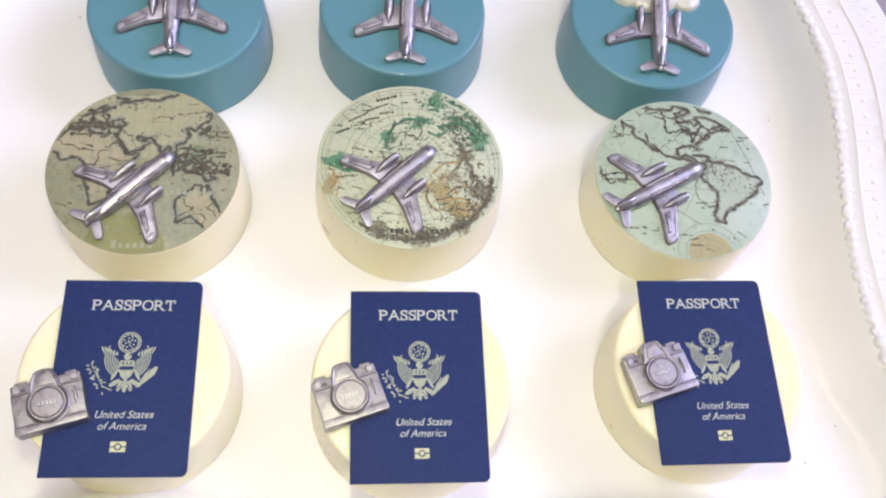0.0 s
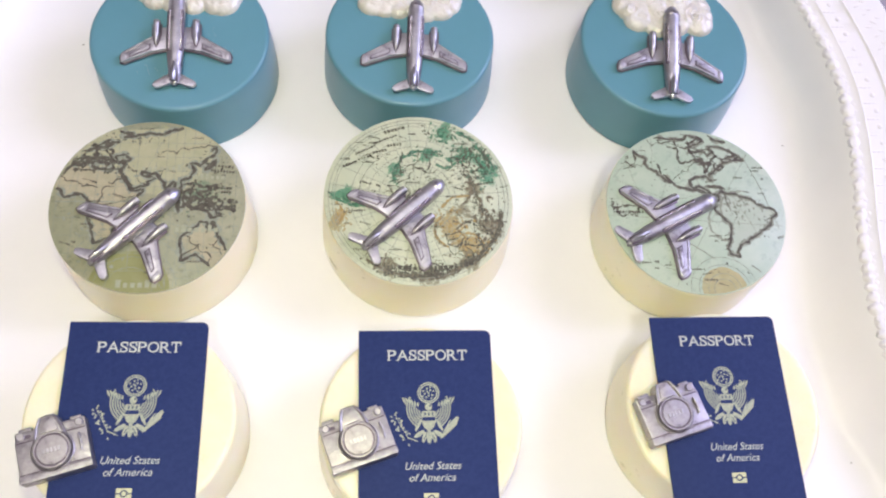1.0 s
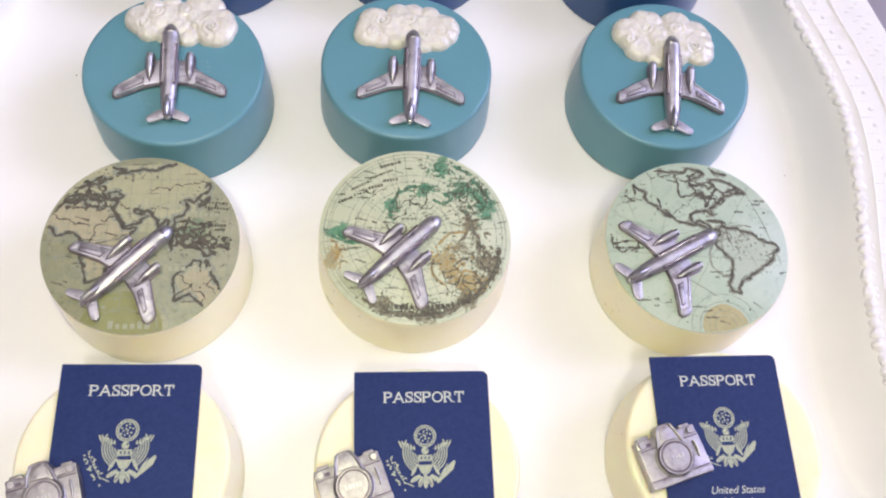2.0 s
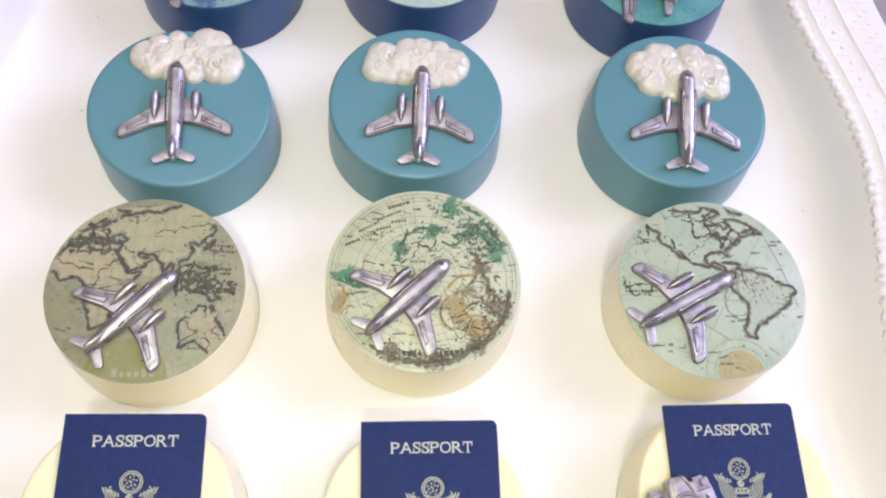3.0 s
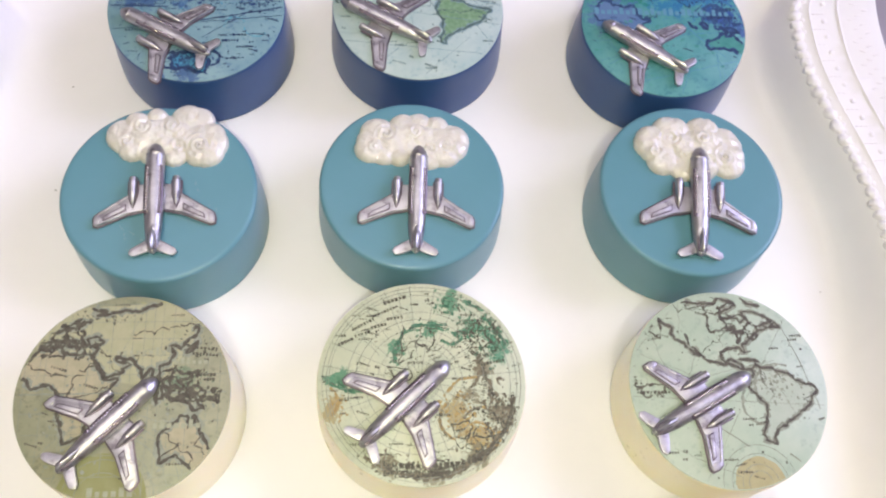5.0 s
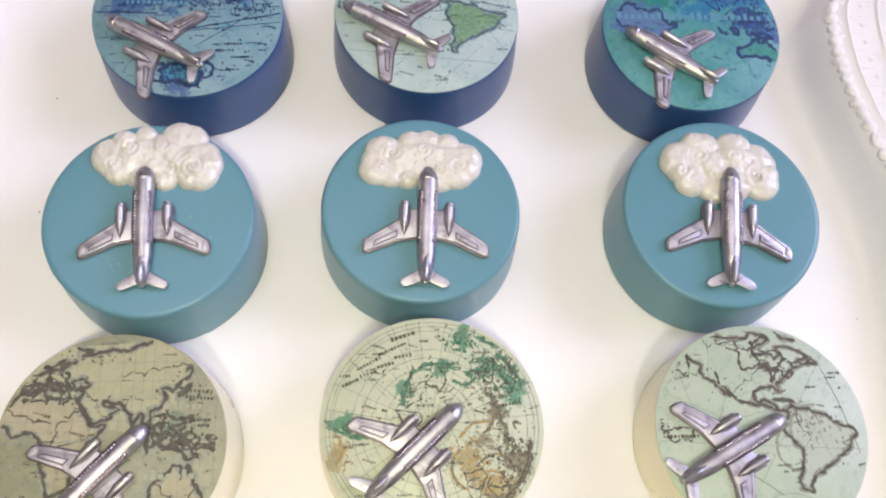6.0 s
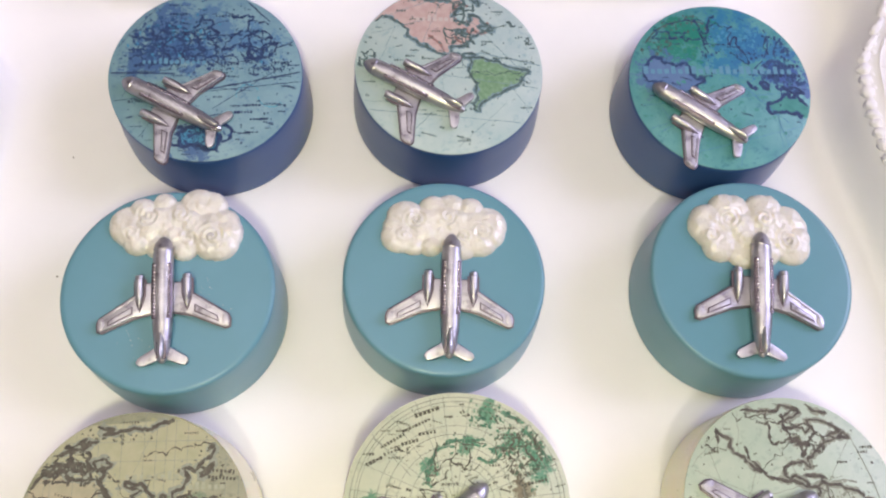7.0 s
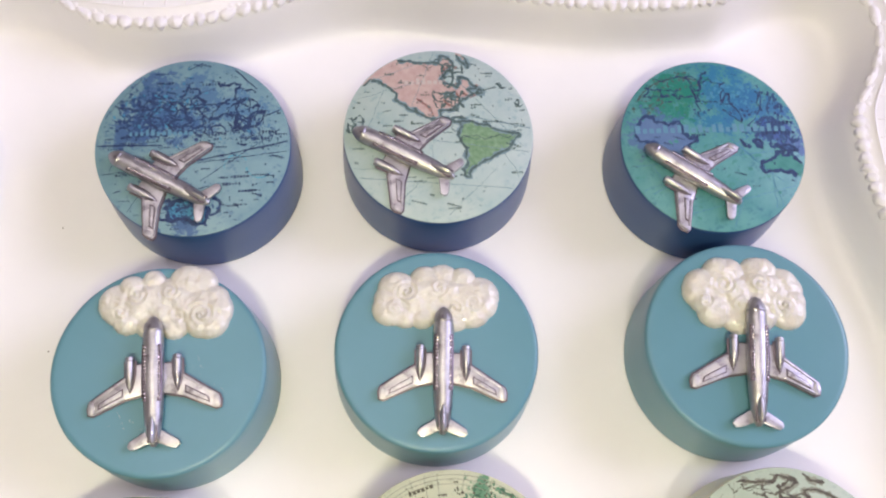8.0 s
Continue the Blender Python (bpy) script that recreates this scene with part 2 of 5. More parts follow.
def platter_edge(n):
    """Points and outward normals of the floor's edge, evenly spread."""
    base = []
    straight_x, straight_y = 2 * (HX - CORNER), 2 * (HY - CORNER)
    arc = math.pi / 2 * CORNER
    total = 2 * (straight_x + straight_y) + 4 * arc
    for i in range(n):
        s = total * i / n
        for k in range(8):
            size = (straight_y, arc, straight_x, arc)[k % 4]
            if s <= size or k == 7:
                break
            s -= size
        q = k // 2
        sx, sy = ((1, 1), (-1, 1), (-1, -1), (1, -1))[q]
        if k % 2:
            a = math.pi / 2 * q + s / CORNER
            nx, ny = math.cos(a), math.sin(a)
            x, y = sx * (HX - CORNER) + CORNER * nx, sy * (HY - CORNER) + CORNER * ny
        else:
            nx, ny = ((1, 0), (0, 1), (-1, 0), (0, -1))[q]
            x, y = ((HX, -HY + CORNER + s), (HX - CORNER - s, HY), (-HX, HY - CORNER - s), (-HX + CORNER + s, -HY))[q]
        x, y = x + CX, y + CY
        d = nx * nx * ((6.0 if y > 40 else 4.0) * math.cos(math.tau * (y - 40) / 140) + (0.0 if y > 40 else 2.0)) - ny * ny * (3.0 + 4.0 * min(max((10 - x) / 40, 0.0), 1.0)) * math.cos(math.tau * (x + 75) / 138) + 76.0 * (nx * ny) ** 2
        base.append((x + nx * d, y + ny * d, nx, ny))
    return base


def out(x, y, nx, ny, d):
    """The place d outward of the floor's edge; the sides' slope widens towards the front."""
    wide = nx * nx * 3.2 * min(max((95 - y) / 95, 0.0), 1.3) * min(max(d / 6.0, 0.0), 1.0)
    return x + nx * (d + wide), y + ny * (d + wide)


EDGE = platter_edge(480)
# outward offset and height: floor, slope, beaded lip, two fine rails with the lace band between them, outer rim, underside
PROFILE = [(-12, 0.0), (-7, 0.0), (-5.0, 0.06), (-3.3, 0.3), (-1.8, 0.85), (-0.5, 1.8), (0.7, 3.4), (1.7, 5.4), (2.7, 7.9), (3.7, 10.3), (4.7, 12.3), (6.0, 13.7), (7.5, 14.4),
           (10.3, 14.8), (10.9, 15.3), (11.5, 14.7), (15.5, 14.9), (19.3, 15.2), (19.9, 15.8), (20.5, 15.3), (25, 15.8), (31.0, 16.6), (32.3, 16.4), (32.6, 15.4),
           (31.5, 14.4), (20, 12.4), (9, 8.5), (4, 0.0), (1, -4.0), (-6, -6.0), (-8, -12.0), (-11, -12.0), (-12, -6.0), (-12, -5.0)]
platter = thing("platter", pose(0, 0, 0), "white glazed ceramic platter with a wavy lace-embossed rim", "platter")
bm = bmesh.new()
rings = []
for d, z in PROFILE:
    ring = []
    for i, (x, y, nx, ny) in enumerate(EDGE):
        ripple = 0.25 * noise.noise(Vector((x * 0.25, y * 0.25, z))) if 7 < d < 32 and z > 13 else 0
        ring.append(bm.verts.new((*out(x, y, nx, ny, d), z + ripple)))
    rings.append(ring)
for lo, hi in zip(rings, rings[1:]):
    for i in range(len(EDGE)):
        j = (i + 1) % len(EDGE)
        bm.faces.new((lo[i], lo[j], hi[j], hi[i]))
bm.faces.new(rings[0]), bm.faces.new(rings[-1][::-1])
bmesh.ops.recalc_face_normals(bm, faces=bm.faces[:])
part("dish", bm, M_glaze, platter)

rows = [(*out(x, y, nx, ny, 15.4), 14.85, 0.95, 0.95, 0.42, 0) for x, y, nx, ny in platter_edge(160)]
for i, (x, y, nx, ny) in enumerate(platter_edge(320)):
    if i % 2:
        rows += [(*out(x, y, nx, ny, d), 14.75, 0.95, 0.34, 0.24, math.atan2(ny, nx)) for d in (12.6, 14.0, 15.4, 16.8, 18.2)]
tagged(part("lace_band", balls(rows), M_lace, platter, "embossed band of squares with a dot in each"), kind="stuff")
rng = random.Random(9)
rows = []
for i, (x, y, nx, ny) in enumerate(platter_edge(560)):
    d = 24.0 + 5.5 * ((i * 7) % 5) / 5
    rows.append((*out(x, y, nx, ny, d), 15.60 + (d - 24) * 0.13, 1.5, 0.5, 0.25, math.atan2(ny, nx) + rng.uniform(-0.5, 0.5)))
tagged(part("rim_embossing", balls(rows, 6, 4), M_lace, platter, "fine raised stitches in the outer rim"), kind="stuff")

# the ruffled lip: one lumpy ridge of scallops that grow out of the rim
lip = platter_edge(2800)
bm = bmesh.new()
ridge = []
for i, (x, y, nx, ny) in enumerate(lip):
    slow = noise.noise(Vector((x * 0.09, y * 0.09, 4.0)))
    lobe = abs(math.sin(math.pi * i / 11.0 + 2.4 * slow)) ** 0.8
    swell = 0.5 + 0.55 * noise.noise(Vector((x * 0.22, y * 0.22, 1.0)))
    size = 0.75 + 0.75 * lobe * (0.55 + swell)
    px, py = out(x, y, nx, ny, 7.2 - 0.4 * lobe * (0.5 + swell))
    ring = []
    for j in range(10):
        a = math.tau * j / 10
        grain = 1 + 0.22 * noise.noise(Vector((px * 0.9 + 3 * math.cos(a), py * 0.9, 2 * math.sin(a))))
        ring.append(bm.verts.new((px + nx * size * 1.25 * grain * math.cos(a), py + ny * size * 1.25 * grain * math.cos(a), 13.7 + 0.95 * size * grain * math.sin(a))))
    ridge.append(ring)
for i in range(len(ridge)):
    lo, hi = ridge[i - 1], ridge[i]
    for j in range(10):
        bm.faces.new((lo[j], hi[j], hi[(j + 1) % 10], lo[(j + 1) % 10]))
bmesh.ops.recalc_face_normals(bm, faces=bm.faces[:])
part("scalloped_lip", bm, M_lace, platter, "ruffled white lip of small scallops")
rng = random.Random(2)
rows = []
for i, (x, y, nx, ny) in enumerate(platter_edge(420)):
    k = rng.uniform(0.45, 1.0)
    rows.append((*out(x, y, nx, ny, 8.6 + rng.uniform(-0.6, 0.6)), 14.4, 1.1 * k, 0.9 * k, 0.4 * k, rng.uniform(0, 3)))
tagged(part("lip_ruffle", balls(rows, 8, 5), M_lace, platter, "small raised grains behind the scalloped lip"), kind="stuff")

# ---- cookies ----
R_TOP = 25.2


def cookie(x, y, material, label, seed, radius=R_TOP, flare=1.0):
    root = thing("coated_cookie", pose(x * MM, y * MM, 0), label, "cookie", "coated cookies on the platter")
    root["radius"] = radius
    foot = radius + flare
    bm = bmesh.new()

    def wobble(a, z):
        return 0.006 * noise.noise(Vector((math.cos(a) * 1.3, math.sin(a) * 1.3, seed * 3.7))) + 0.0022 * noise.noise(Vector((math.cos(a) * 5, math.sin(a) * 5, seed + z * 0.03)))

    add_lathe(bm, [(0, 0.05), (foot - 0.6, 0.05), (foot, 0.5), (foot, 1.2), (foot - 0.25, 8), (radius + 0.15, 15), (radius, 18.9), (radius - 0.12, 19.45),
                   (radius - 0.4, 19.8), (radius - 0.85, 19.97), (radius - 1.6, 20.0), (14, 20.02), (0, 20.02)], 96, wobble, (0.4, -0.2))
    part("coating", bm, material, root)
    return root


# ---- printed maps: the world's coasts in degrees of longitude and latitude ----
EURASIA = [(-9, 43), (-9, 37), (-5, 36), (0, 39), (4, 43), (9, 44), (13, 41), (16, 38), (13, 45), (19, 42), (23, 36), (26, 40), (30, 41), (29, 45), (36, 46), (41, 42), (30, 37), (36, 36),
           (34, 30), (39, 21), (43, 13), (52, 16), (59, 22), (56, 25), (51, 25), (49, 30), (57, 27), (67, 25), (72, 21), (77, 8), (80, 15), (89, 22), (94, 17), (98, 9),
           (103, 1), (100, 13), (106, 9), (109, 13), (107, 21), (118, 24), (121, 31), (118, 39), (125, 40), (128, 35), (129, 41)]
SIBERIA = [(129, 41), (136, 45), (141, 53), (136, 55), (150, 59), (160, 62), (156, 52), (163, 59), (178, 63), (170, 69), (140, 73), (112, 76), (90, 74), (72, 72), (68, 68), (52, 69),
           (42, 67), (33, 66), (40, 69), (25, 71), (14, 67), (5, 61), (8, 58), (12, 57), (18, 60), (22, 65), (20, 58), (29, 60), (21, 56), (10, 54), (4, 52), (-2, 49), (-1, 45), (-9, 43)]
AFRICA = [(-6, 35), (3, 37), (10, 37), (11, 33), (20, 31), (25, 32), (33, 31), (37, 21), (43, 12), (51, 12), (46, 3), (40, -5), (40, -15), (35, -20), (32, -27), (27, -34), (19, -35), (15, -26), (12, -15),
          (13, -6), (9, 0), (9, 4), (4, 6), (-8, 5), (-13, 9), (-17, 14), (-16, 21), (-10, 30)]
AUSTRALIA = [(114, -22), (119, -20), (123, -17), (129, -15), (131, -12), (136, -12), (136, -16), (140, -17), (142, -11), (146, -19), (153, -26), (150, -37), (145, -39), (139, -36), (135, -34),
             (131, -31), (124, -33), (116, -35)]
NORTH_AMERICA = [(-168, 66), (-157, 71), (-140, 70), (-125, 70), (-108, 68), (-96, 68), (-94, 72), (-85, 69), (-82, 67), (-87, 64), (-94, 60), (-92, 57), (-82, 55), (-80, 52), (-77, 56), (-78, 62),
                 (-70, 61), (-64, 59), (-58, 54), (-56, 52), (-66, 50), (-60, 47), (-66, 44), (-70, 42), (-75, 38), (-77, 34), (-81, 31), (-80, 25), (-84, 30), (-90, 29), (-97, 27),
                 (-97, 22), (-94, 18), (-90, 21), (-87, 19), (-84, 14), (-82, 9), (-78, 9)]
PACIFIC_COAST = [(-78, 8), (-85, 10), (-92, 14), (-98, 16), (-105, 20), (-109, 25), (-113, 31), (-110, 24), (-115, 30), (-118, 34), (-122, 37), (-124, 42), (-123, 48), (-130, 54), (-138, 59), (-148, 61),
                 (-154, 57), (-162, 55), (-158, 59), (-165, 61), (-168, 66)]
SOUTH_AMERICA = [(-78, 8), (-75, 11), (-71, 12), (-62, 10), (-57, 6), (-51, 4), (-49, 0), (-44, -3), (-37, -5), (-35, -8), (-39, -14), (-41, -22), (-48, -26), (-50, -31), (-57, -35), (-58, -39), (-65, -42),
                 (-68, -50), (-67, -55), (-74, -52), (-75, -46), (-72, -36), (-70, -20), (-76, -14), (-81, -6), (-80, 0), (-77, 4)]
ARCTIC_ISLES = [(-80, 73), (-72, 68), (-63, 66), (-68, 70), (-78, 74), (-90, 76), (-86, 81), (-70, 82)]
NEWFOUNDLAND = [(-59, 48), (-55, 51), (-53, 47)]
LAKES = [(-92, 47), (-86, 48), (-84, 46), (-87, 42), (-83, 43), (-79, 43), (-88, 45)]
GREENLAND = [(-45, 60), (-22, 70), (-20, 81), (-50, 82), (-70, 77), (-53, 68)]
BORNEO = [(109, 1), (115, 7), (119, 3), (115, -4)]
SUMATRA = [(96, 5), (104, -2), (106, -6), (100, -1)]
NEW_GUINEA = [(131, -1), (141, -3), (150, -10), (142, -9), (136, -5)]
JAPAN = [(131, 32), (137, 35), (142, 42), (139, 39), (133, 35)]
CUBA = [(-85, 22), (-77, 21), (-69, 19), (-77, 19)]
BRITAIN = [(-5, 50), (1, 52), (-3, 58), (-6, 57)]
MADAGASCAR = [(44, -24), (50, -15), (47, -25)]
COASTS = {"eurasia": EURASIA + SIBERIA, "africa": AFRICA, "australia": AUSTRALIA, "north_america": NORTH_AMERICA + PACIFIC_COAST, "arctic_isles": ARCTIC_ISLES, "newfoundland": NEWFOUNDLAND, "lakes": LAKES, "south_america": SOUTH_AMERICA, "greenland": GREENLAND,
          "borneo": BORNEO, "sumatra": SUMATRA, "new_guinea": NEW_GUINEA, "japan": JAPAN, "cuba": CUBA, "britain": BRITAIN, "madagascar": MADAGASCAR}


def rough_line(points, seed, step=0.7, size=0.55, closed=True):
    """The line through the points in short steps, frayed like an old engraved coast."""
    out = []
    n = len(points)
    for i in range(n if closed else n - 1):
        (ax, ay), (bx, by) = points[i], points[(i + 1) % n]
        long = math.hypot(bx - ax, by - ay)
        k = max(1, int(long / step))
        for j in range(k):
            t = j / k
            x, y = ax + (bx - ax) * t, ay + (by - ay) * t
            v = noise.noise_vector(Vector((x * 0.45, y * 0.45, seed))) * size * 1.6 + noise.noise_vector(Vector((x * 1.6, y * 1.6, seed + 5))) * size * 0.6
            out.append((x + v.x, y + v.y))
    if not closed:
        out.append(points[-1])
    return out


def clip_disc(poly, r, n=72):
    """The part of a polygon inside the disc."""
    for i in range(n):
        a = math.tau * i / n
        c, s = math.cos(a), math.sin(a)
        out = []
        for j in range(len(poly)):
            p, q = poly[j], poly[(j + 1) % len(poly)]
            dp, dq = p[0] * c + p[1] * s - r, q[0] * c + q[1] * s - r
            if dp <= 0:
                out.append(p)
            if (dp < 0 < dq) or (dq < 0 < dp):
                t = dp / (dp - dq)
                out.append((p[0] + (q[0] - p[0]) * t, p[1] + (q[1] - p[1]) * t))
        poly = out
        if len(poly) < 3:
            return []
    return poly


def add_flat(bm, poly, z):
    if len(poly) >= 3:
        face = bm.faces.new([bm.verts.new((x, y, z + 0.0035 * random.random())) for x, y in poly])
        bmesh.ops.triangulate(bm, faces=[face], ngon_method="EAR_CLIP")


def add_stroke(bm, line, width, z, r, seed=0, closed=False, ragged=0.45):
    """An inked line as a flat ribbon of uneven width, cut at the disc's rim."""
    n = len(line)
    left = right = None
    for i in range(n + (1 if closed else 0)):
        x, y = line[i % n]
        (ax, ay), (bx, by) = line[(i - 1) % n if closed else max(i - 1, 0)], line[(i + 1) % n if closed else min(i + 1, n - 1)]
        dx, dy = bx - ax, by - ay
        k = math.hypot(dx, dy) or 1
        w = width / 2 * (1 + ragged * 1.5 * noise.noise(Vector((x * 1.1, y * 1.1, seed + 0.5))))
        if math.hypot(x, y) > r - 0.2 - 0.7 * width:
            left = None
            continue
        h = z + 0.008 * random.random()
        a, b = bm.verts.new((x - dy / k * w, y + dx / k * w, h)), bm.verts.new((x + dy / k * w, y - dx / k * w, h))
        if left:
            bm.faces.new((left, right, b, a))
        left, right = a, b


def hatch(bm, rng, seed, r, rows):
    """Bands of short engraved ticks along arcs: x, y of the centre, radius, first and last angle, tick length."""
    for cx, cy, size, a0, a1, long in rows:
        for a in np.arange(a0, a1, 0.55 / size):
            k = long * rng.uniform(0.4, 1.0)
            x, y = cx + size * math.cos(a), cy + size * math.sin(a)
            add_stroke(bm, [(x, y), (x + k * math.cos(a + 0.3), y + k * math.sin(a + 0.3))], rng.uniform(0.14, 0.34), 20.283, r, seed)


def map_print(root, seed, project, lands, colors, coast=0.5, halo=None, graticule=0, arcs=(), marks=170, lines=(), letters=(), rules=(), ticks=(), washes=(), cells=(), blots=(), discs=(), wave=0.3, inland=4):
    """A round printed map on a cookie: sheet, tinted lands, engraved coasts, fine lines, small unreadable lettering."""
    paper, ink, fine = colors["paper"], colors["ink"], colors["fine"]
    r = root["radius"] - 0.2
    rng = random.Random(seed)
    bm = bmesh.new()
    add_lathe(bm, [(r - 0.1, 19.9), (r, 19.98), (r, 20.16), (r - 0.12, 20.22), (0, 20.22)], 96,
              lambda a, z: 0.006 * noise.noise(Vector((math.cos(a) * 1.3, math.sin(a) * 1.3, seed * 3.7))))
    sheet = part("map_sheet", bm, paper, root, "edible printed vintage map")
    shapes = {name: rough_line([project(*p) for p in COASTS[name]], seed, 0.45, wave) for name in lands}
    for layer, (name, tint) in enumerate(lands.items()):
        if tint:
            bm = bmesh.new()
            add_flat(bm, clip_disc(shapes[name], r - 0.25), 20.225 + 0.004 * layer)
            if bm.faces:
                bmesh.ops.recalc_face_normals(bm, faces=bm.faces[:])
                for f in bm.faces:
                    if f.normal.z < 0:
                        f.normal_flip()
                part("tinted_land", bm, tint, sheet, smooth=False)
            else:
                bm.free()
    for x, y, size, tint in discs:
        bm = bmesh.new()
        add_flat(bm, clip_disc(rough_line([(x + size * math.cos(a), y + size * math.sin(a)) for a in np.linspace(0, math.tau, 24, endpoint=False)], seed, 0.8, 0.2), r - 0.25), 20.224)
        for f in bm.faces:
            if f.normal.z < 0:
                f.normal_flip()
        part("tinted_circle", bm, tint, sheet, smooth=False)
    bm = bmesh.new()
    if graticule:
        for lon in range(-180, 360, graticule):
            add_stroke(bm, [project(lon, lat) for lat in range(-90, 91, 3)], 0.13, 20.27, r, seed)
        for lat in range(-75, 90, graticule):
            add_stroke(bm, [project(lon, lat) for lon in range(-180, 361, 4)], 0.13, 20.27, r, seed)
    for (ax, ay, bx, by, wide) in rules:
        add_stroke(bm, rough_line([(ax, ay), (bx, by)], seed, 0.8, 0.12, False), wide, 20.277, r, seed)
    for (x, y, size) in arcs:
        add_stroke(bm, [(x + size * math.cos(a), y + size * math.sin(a)) for a in np.linspace(0, math.tau, 110)], 0.16, 20.275, r, seed)
    for k in range(9):
        x, y, a = rng.uniform(-20, 20), rng.uniform(-20, 20), rng.uniform(0, math.pi)
        add_stroke(bm, rough_line([(x - 9 * math.cos(a), y - 9 * math.sin(a)), (x + 9 * math.cos(a), y + 9 * math.sin(a))], seed + k, 1.0, 0.25, False), 0.12, 20.275, r, seed)
    part("fine_engraving", bm, fine, sheet, smooth=False)["kind"] = "stuff"
    # a softer, paler line of wash that follows each coast
    if halo:
        bm = bmesh.new()
        for name, line in shapes.items():
            add_stroke(bm, line, coast * 1.9, 20.255, r, seed + 4, True, 0.7)
        part("coast_shading", bm, halo, sheet, smooth=False)["kind"] = "stuff"
    # loose watercolour bands: x, y of the centre, radius, first and last angle, width, tint
    for layer, (cx, cy, size, a0, a1, wide, tint) in enumerate(washes):
        arc = [(cx + size * math.cos(radians(a)), cy + size * math.sin(radians(a))) for a in np.linspace(a0, a1, 12)]
        bm = bmesh.new()
        for k in range(3):
            shifted = [(x + rng.uniform(-0.5, 0.5) * wide * 0.4, y + rng.uniform(-0.5, 0.5) * wide * 0.4) for x, y in arc]
            add_stroke(bm, rough_line(shifted, seed + 31 * k + layer, 0.5, 0.55 * min(1.0, wide / 2), False), wide * (0.5, 0.3, 0.2)[k], 20.235 + 0.012 * (layer % 2) + 0.004 * k, r - 0.5, seed + layer + k, False, 1.2)
        part("tinted_coast", bm, tint, sheet, smooth=False)
    # scattered blots of ink and colour: x, y, half width, half height, count, largest size, tint
    for layer, (cx, cy, hw, hh, count, big, tint) in enumerate(blots):
        bm = bmesh.new()
        for k in range(count):
            x, y = cx + hw * max(-1.6, min(1.6, rng.gauss(0, 0.55))), cy + hh * max(-1.6, min(1.6, rng.gauss(0, 0.55)))
            size = big * rng.uniform(0.25, 1.0) ** 1.5
            if math.hypot(x, y) < r - 0.5 - size:
                turn, long = rng.uniform(0, math.tau), rng.uniform(0.35, 0.8)
                ring_of = []
                for j in range(7):
                    a, d = math.tau * j / 7, size * rng.uniform(0.55, 1.15)
                    u, v = d * math.cos(a), d * long * math.sin(a)
                    ring_of.append(bm.verts.new((x + u * math.cos(turn) - v * math.sin(turn), y + u * math.sin(turn) + v * math.cos(turn), 20.262 + 0.0015 * layer + 0.001 * rng.random())))
                bm.faces.new(ring_of)
        part("printed_speckle", bm, tint, sheet, smooth=False)["kind"] = "stuff"
    bm = bmesh.new()
    # small provinces outlined side by side: x, y, half width, half height, count across, count up
    for cx, cy, hw, hh, nx, ny in cells:
        node = {(i, j): (cx + hw * (2 * i / nx - 1) + rng.uniform(-0.4, 0.4) * hw * 2 / nx, cy + hh * (2 * j / ny - 1) + rng.uniform(-0.4, 0.4) * hh * 2 / ny) for i in range(nx + 1) for j in range(ny + 1)}
        for (i, j), p in node.items():
            for q in ((i + 1, j), (i, j + 1)):
                if q in node and rng.random() < 0.8:
                    add_stroke(bm, rough_line([p, node[q]], seed + i, 0.4, 0.8, False), coast * rng.uniform(0.45, 1.0), 20.286, r, seed + j, False, 0.9)
    hatch(bm, rng, seed, r, ticks)
    for name, line in shapes.items():
        add_stroke(bm, line, coast * 0.85, 20.29, r, seed, True, 0.55)
        if len(COASTS[name]) > 12:
            mx, my = np.mean(line, axis=0)
            for k in range(inland):
                p, q = rng.choice(line), rng.choice(line)
                mid = ((p[0] + q[0] + mx) / 3, (p[1] + q[1] + my) / 3)
                add_stroke(bm, rough_line([p, mid, q][: 2 + k % 2], seed + k, 0.6, 1.1, False), coast * 0.3, 20.28, r, seed + k, False, 0.9)
        # short strokes of shading on the sea's side of the coast
        for k in range(0, len(line), 2):
            x, y = line[k]
            if rng.random() < 0.35 and math.hypot(x, y) < r - 1.5:
                add_stroke(bm, [(x, y), (x + rng.uniform(-1.0, 1.0), y + rng.uniform(-0.25, 0.25))], coast * 0.5, 20.284, r, seed)
    part("coast_engraving", bm, ink, sheet, smooth=False)["kind"] = "stuff"
    bm = bmesh.new()

    def stamp(x, y, tilt, count, high):
        for j in range(count):
            w, h = high * rng.uniform(0.2, 0.5), high * rng.uniform(0.35, 0.6)
            px, py = x + j * high * 1.15 * math.cos(tilt), y + j * high * 1.15 * math.sin(tilt)
            if math.hypot(px, py) < r - 0.6:
                c, q = math.cos(tilt), math.sin(tilt)
                bm.faces.new([bm.verts.new((px + c * sx * w - q * sy * h, py + q * sx * w + c * sy * h, 20.30)) for sx, sy in ((-1, -1), (1, -1), (1, 1), (-1, 1))])

    for k in range(marks):
        a, d = rng.uniform(0, math.tau), r * math.sqrt(rng.random()) * 0.95
        stamp(d * math.cos(a), d * math.sin(a), rng.choice((0, 0, 0, 0.25, -0.3)), rng.choice((1, 1, 2, 4, 6)), rng.uniform(0.3, 0.62))
    for x, y, tilt, count, high in lines:
        stamp(x, y, tilt, count, high)
    part("small_lettering", bm, ink, sheet, smooth=False)["kind"] = "stuff"
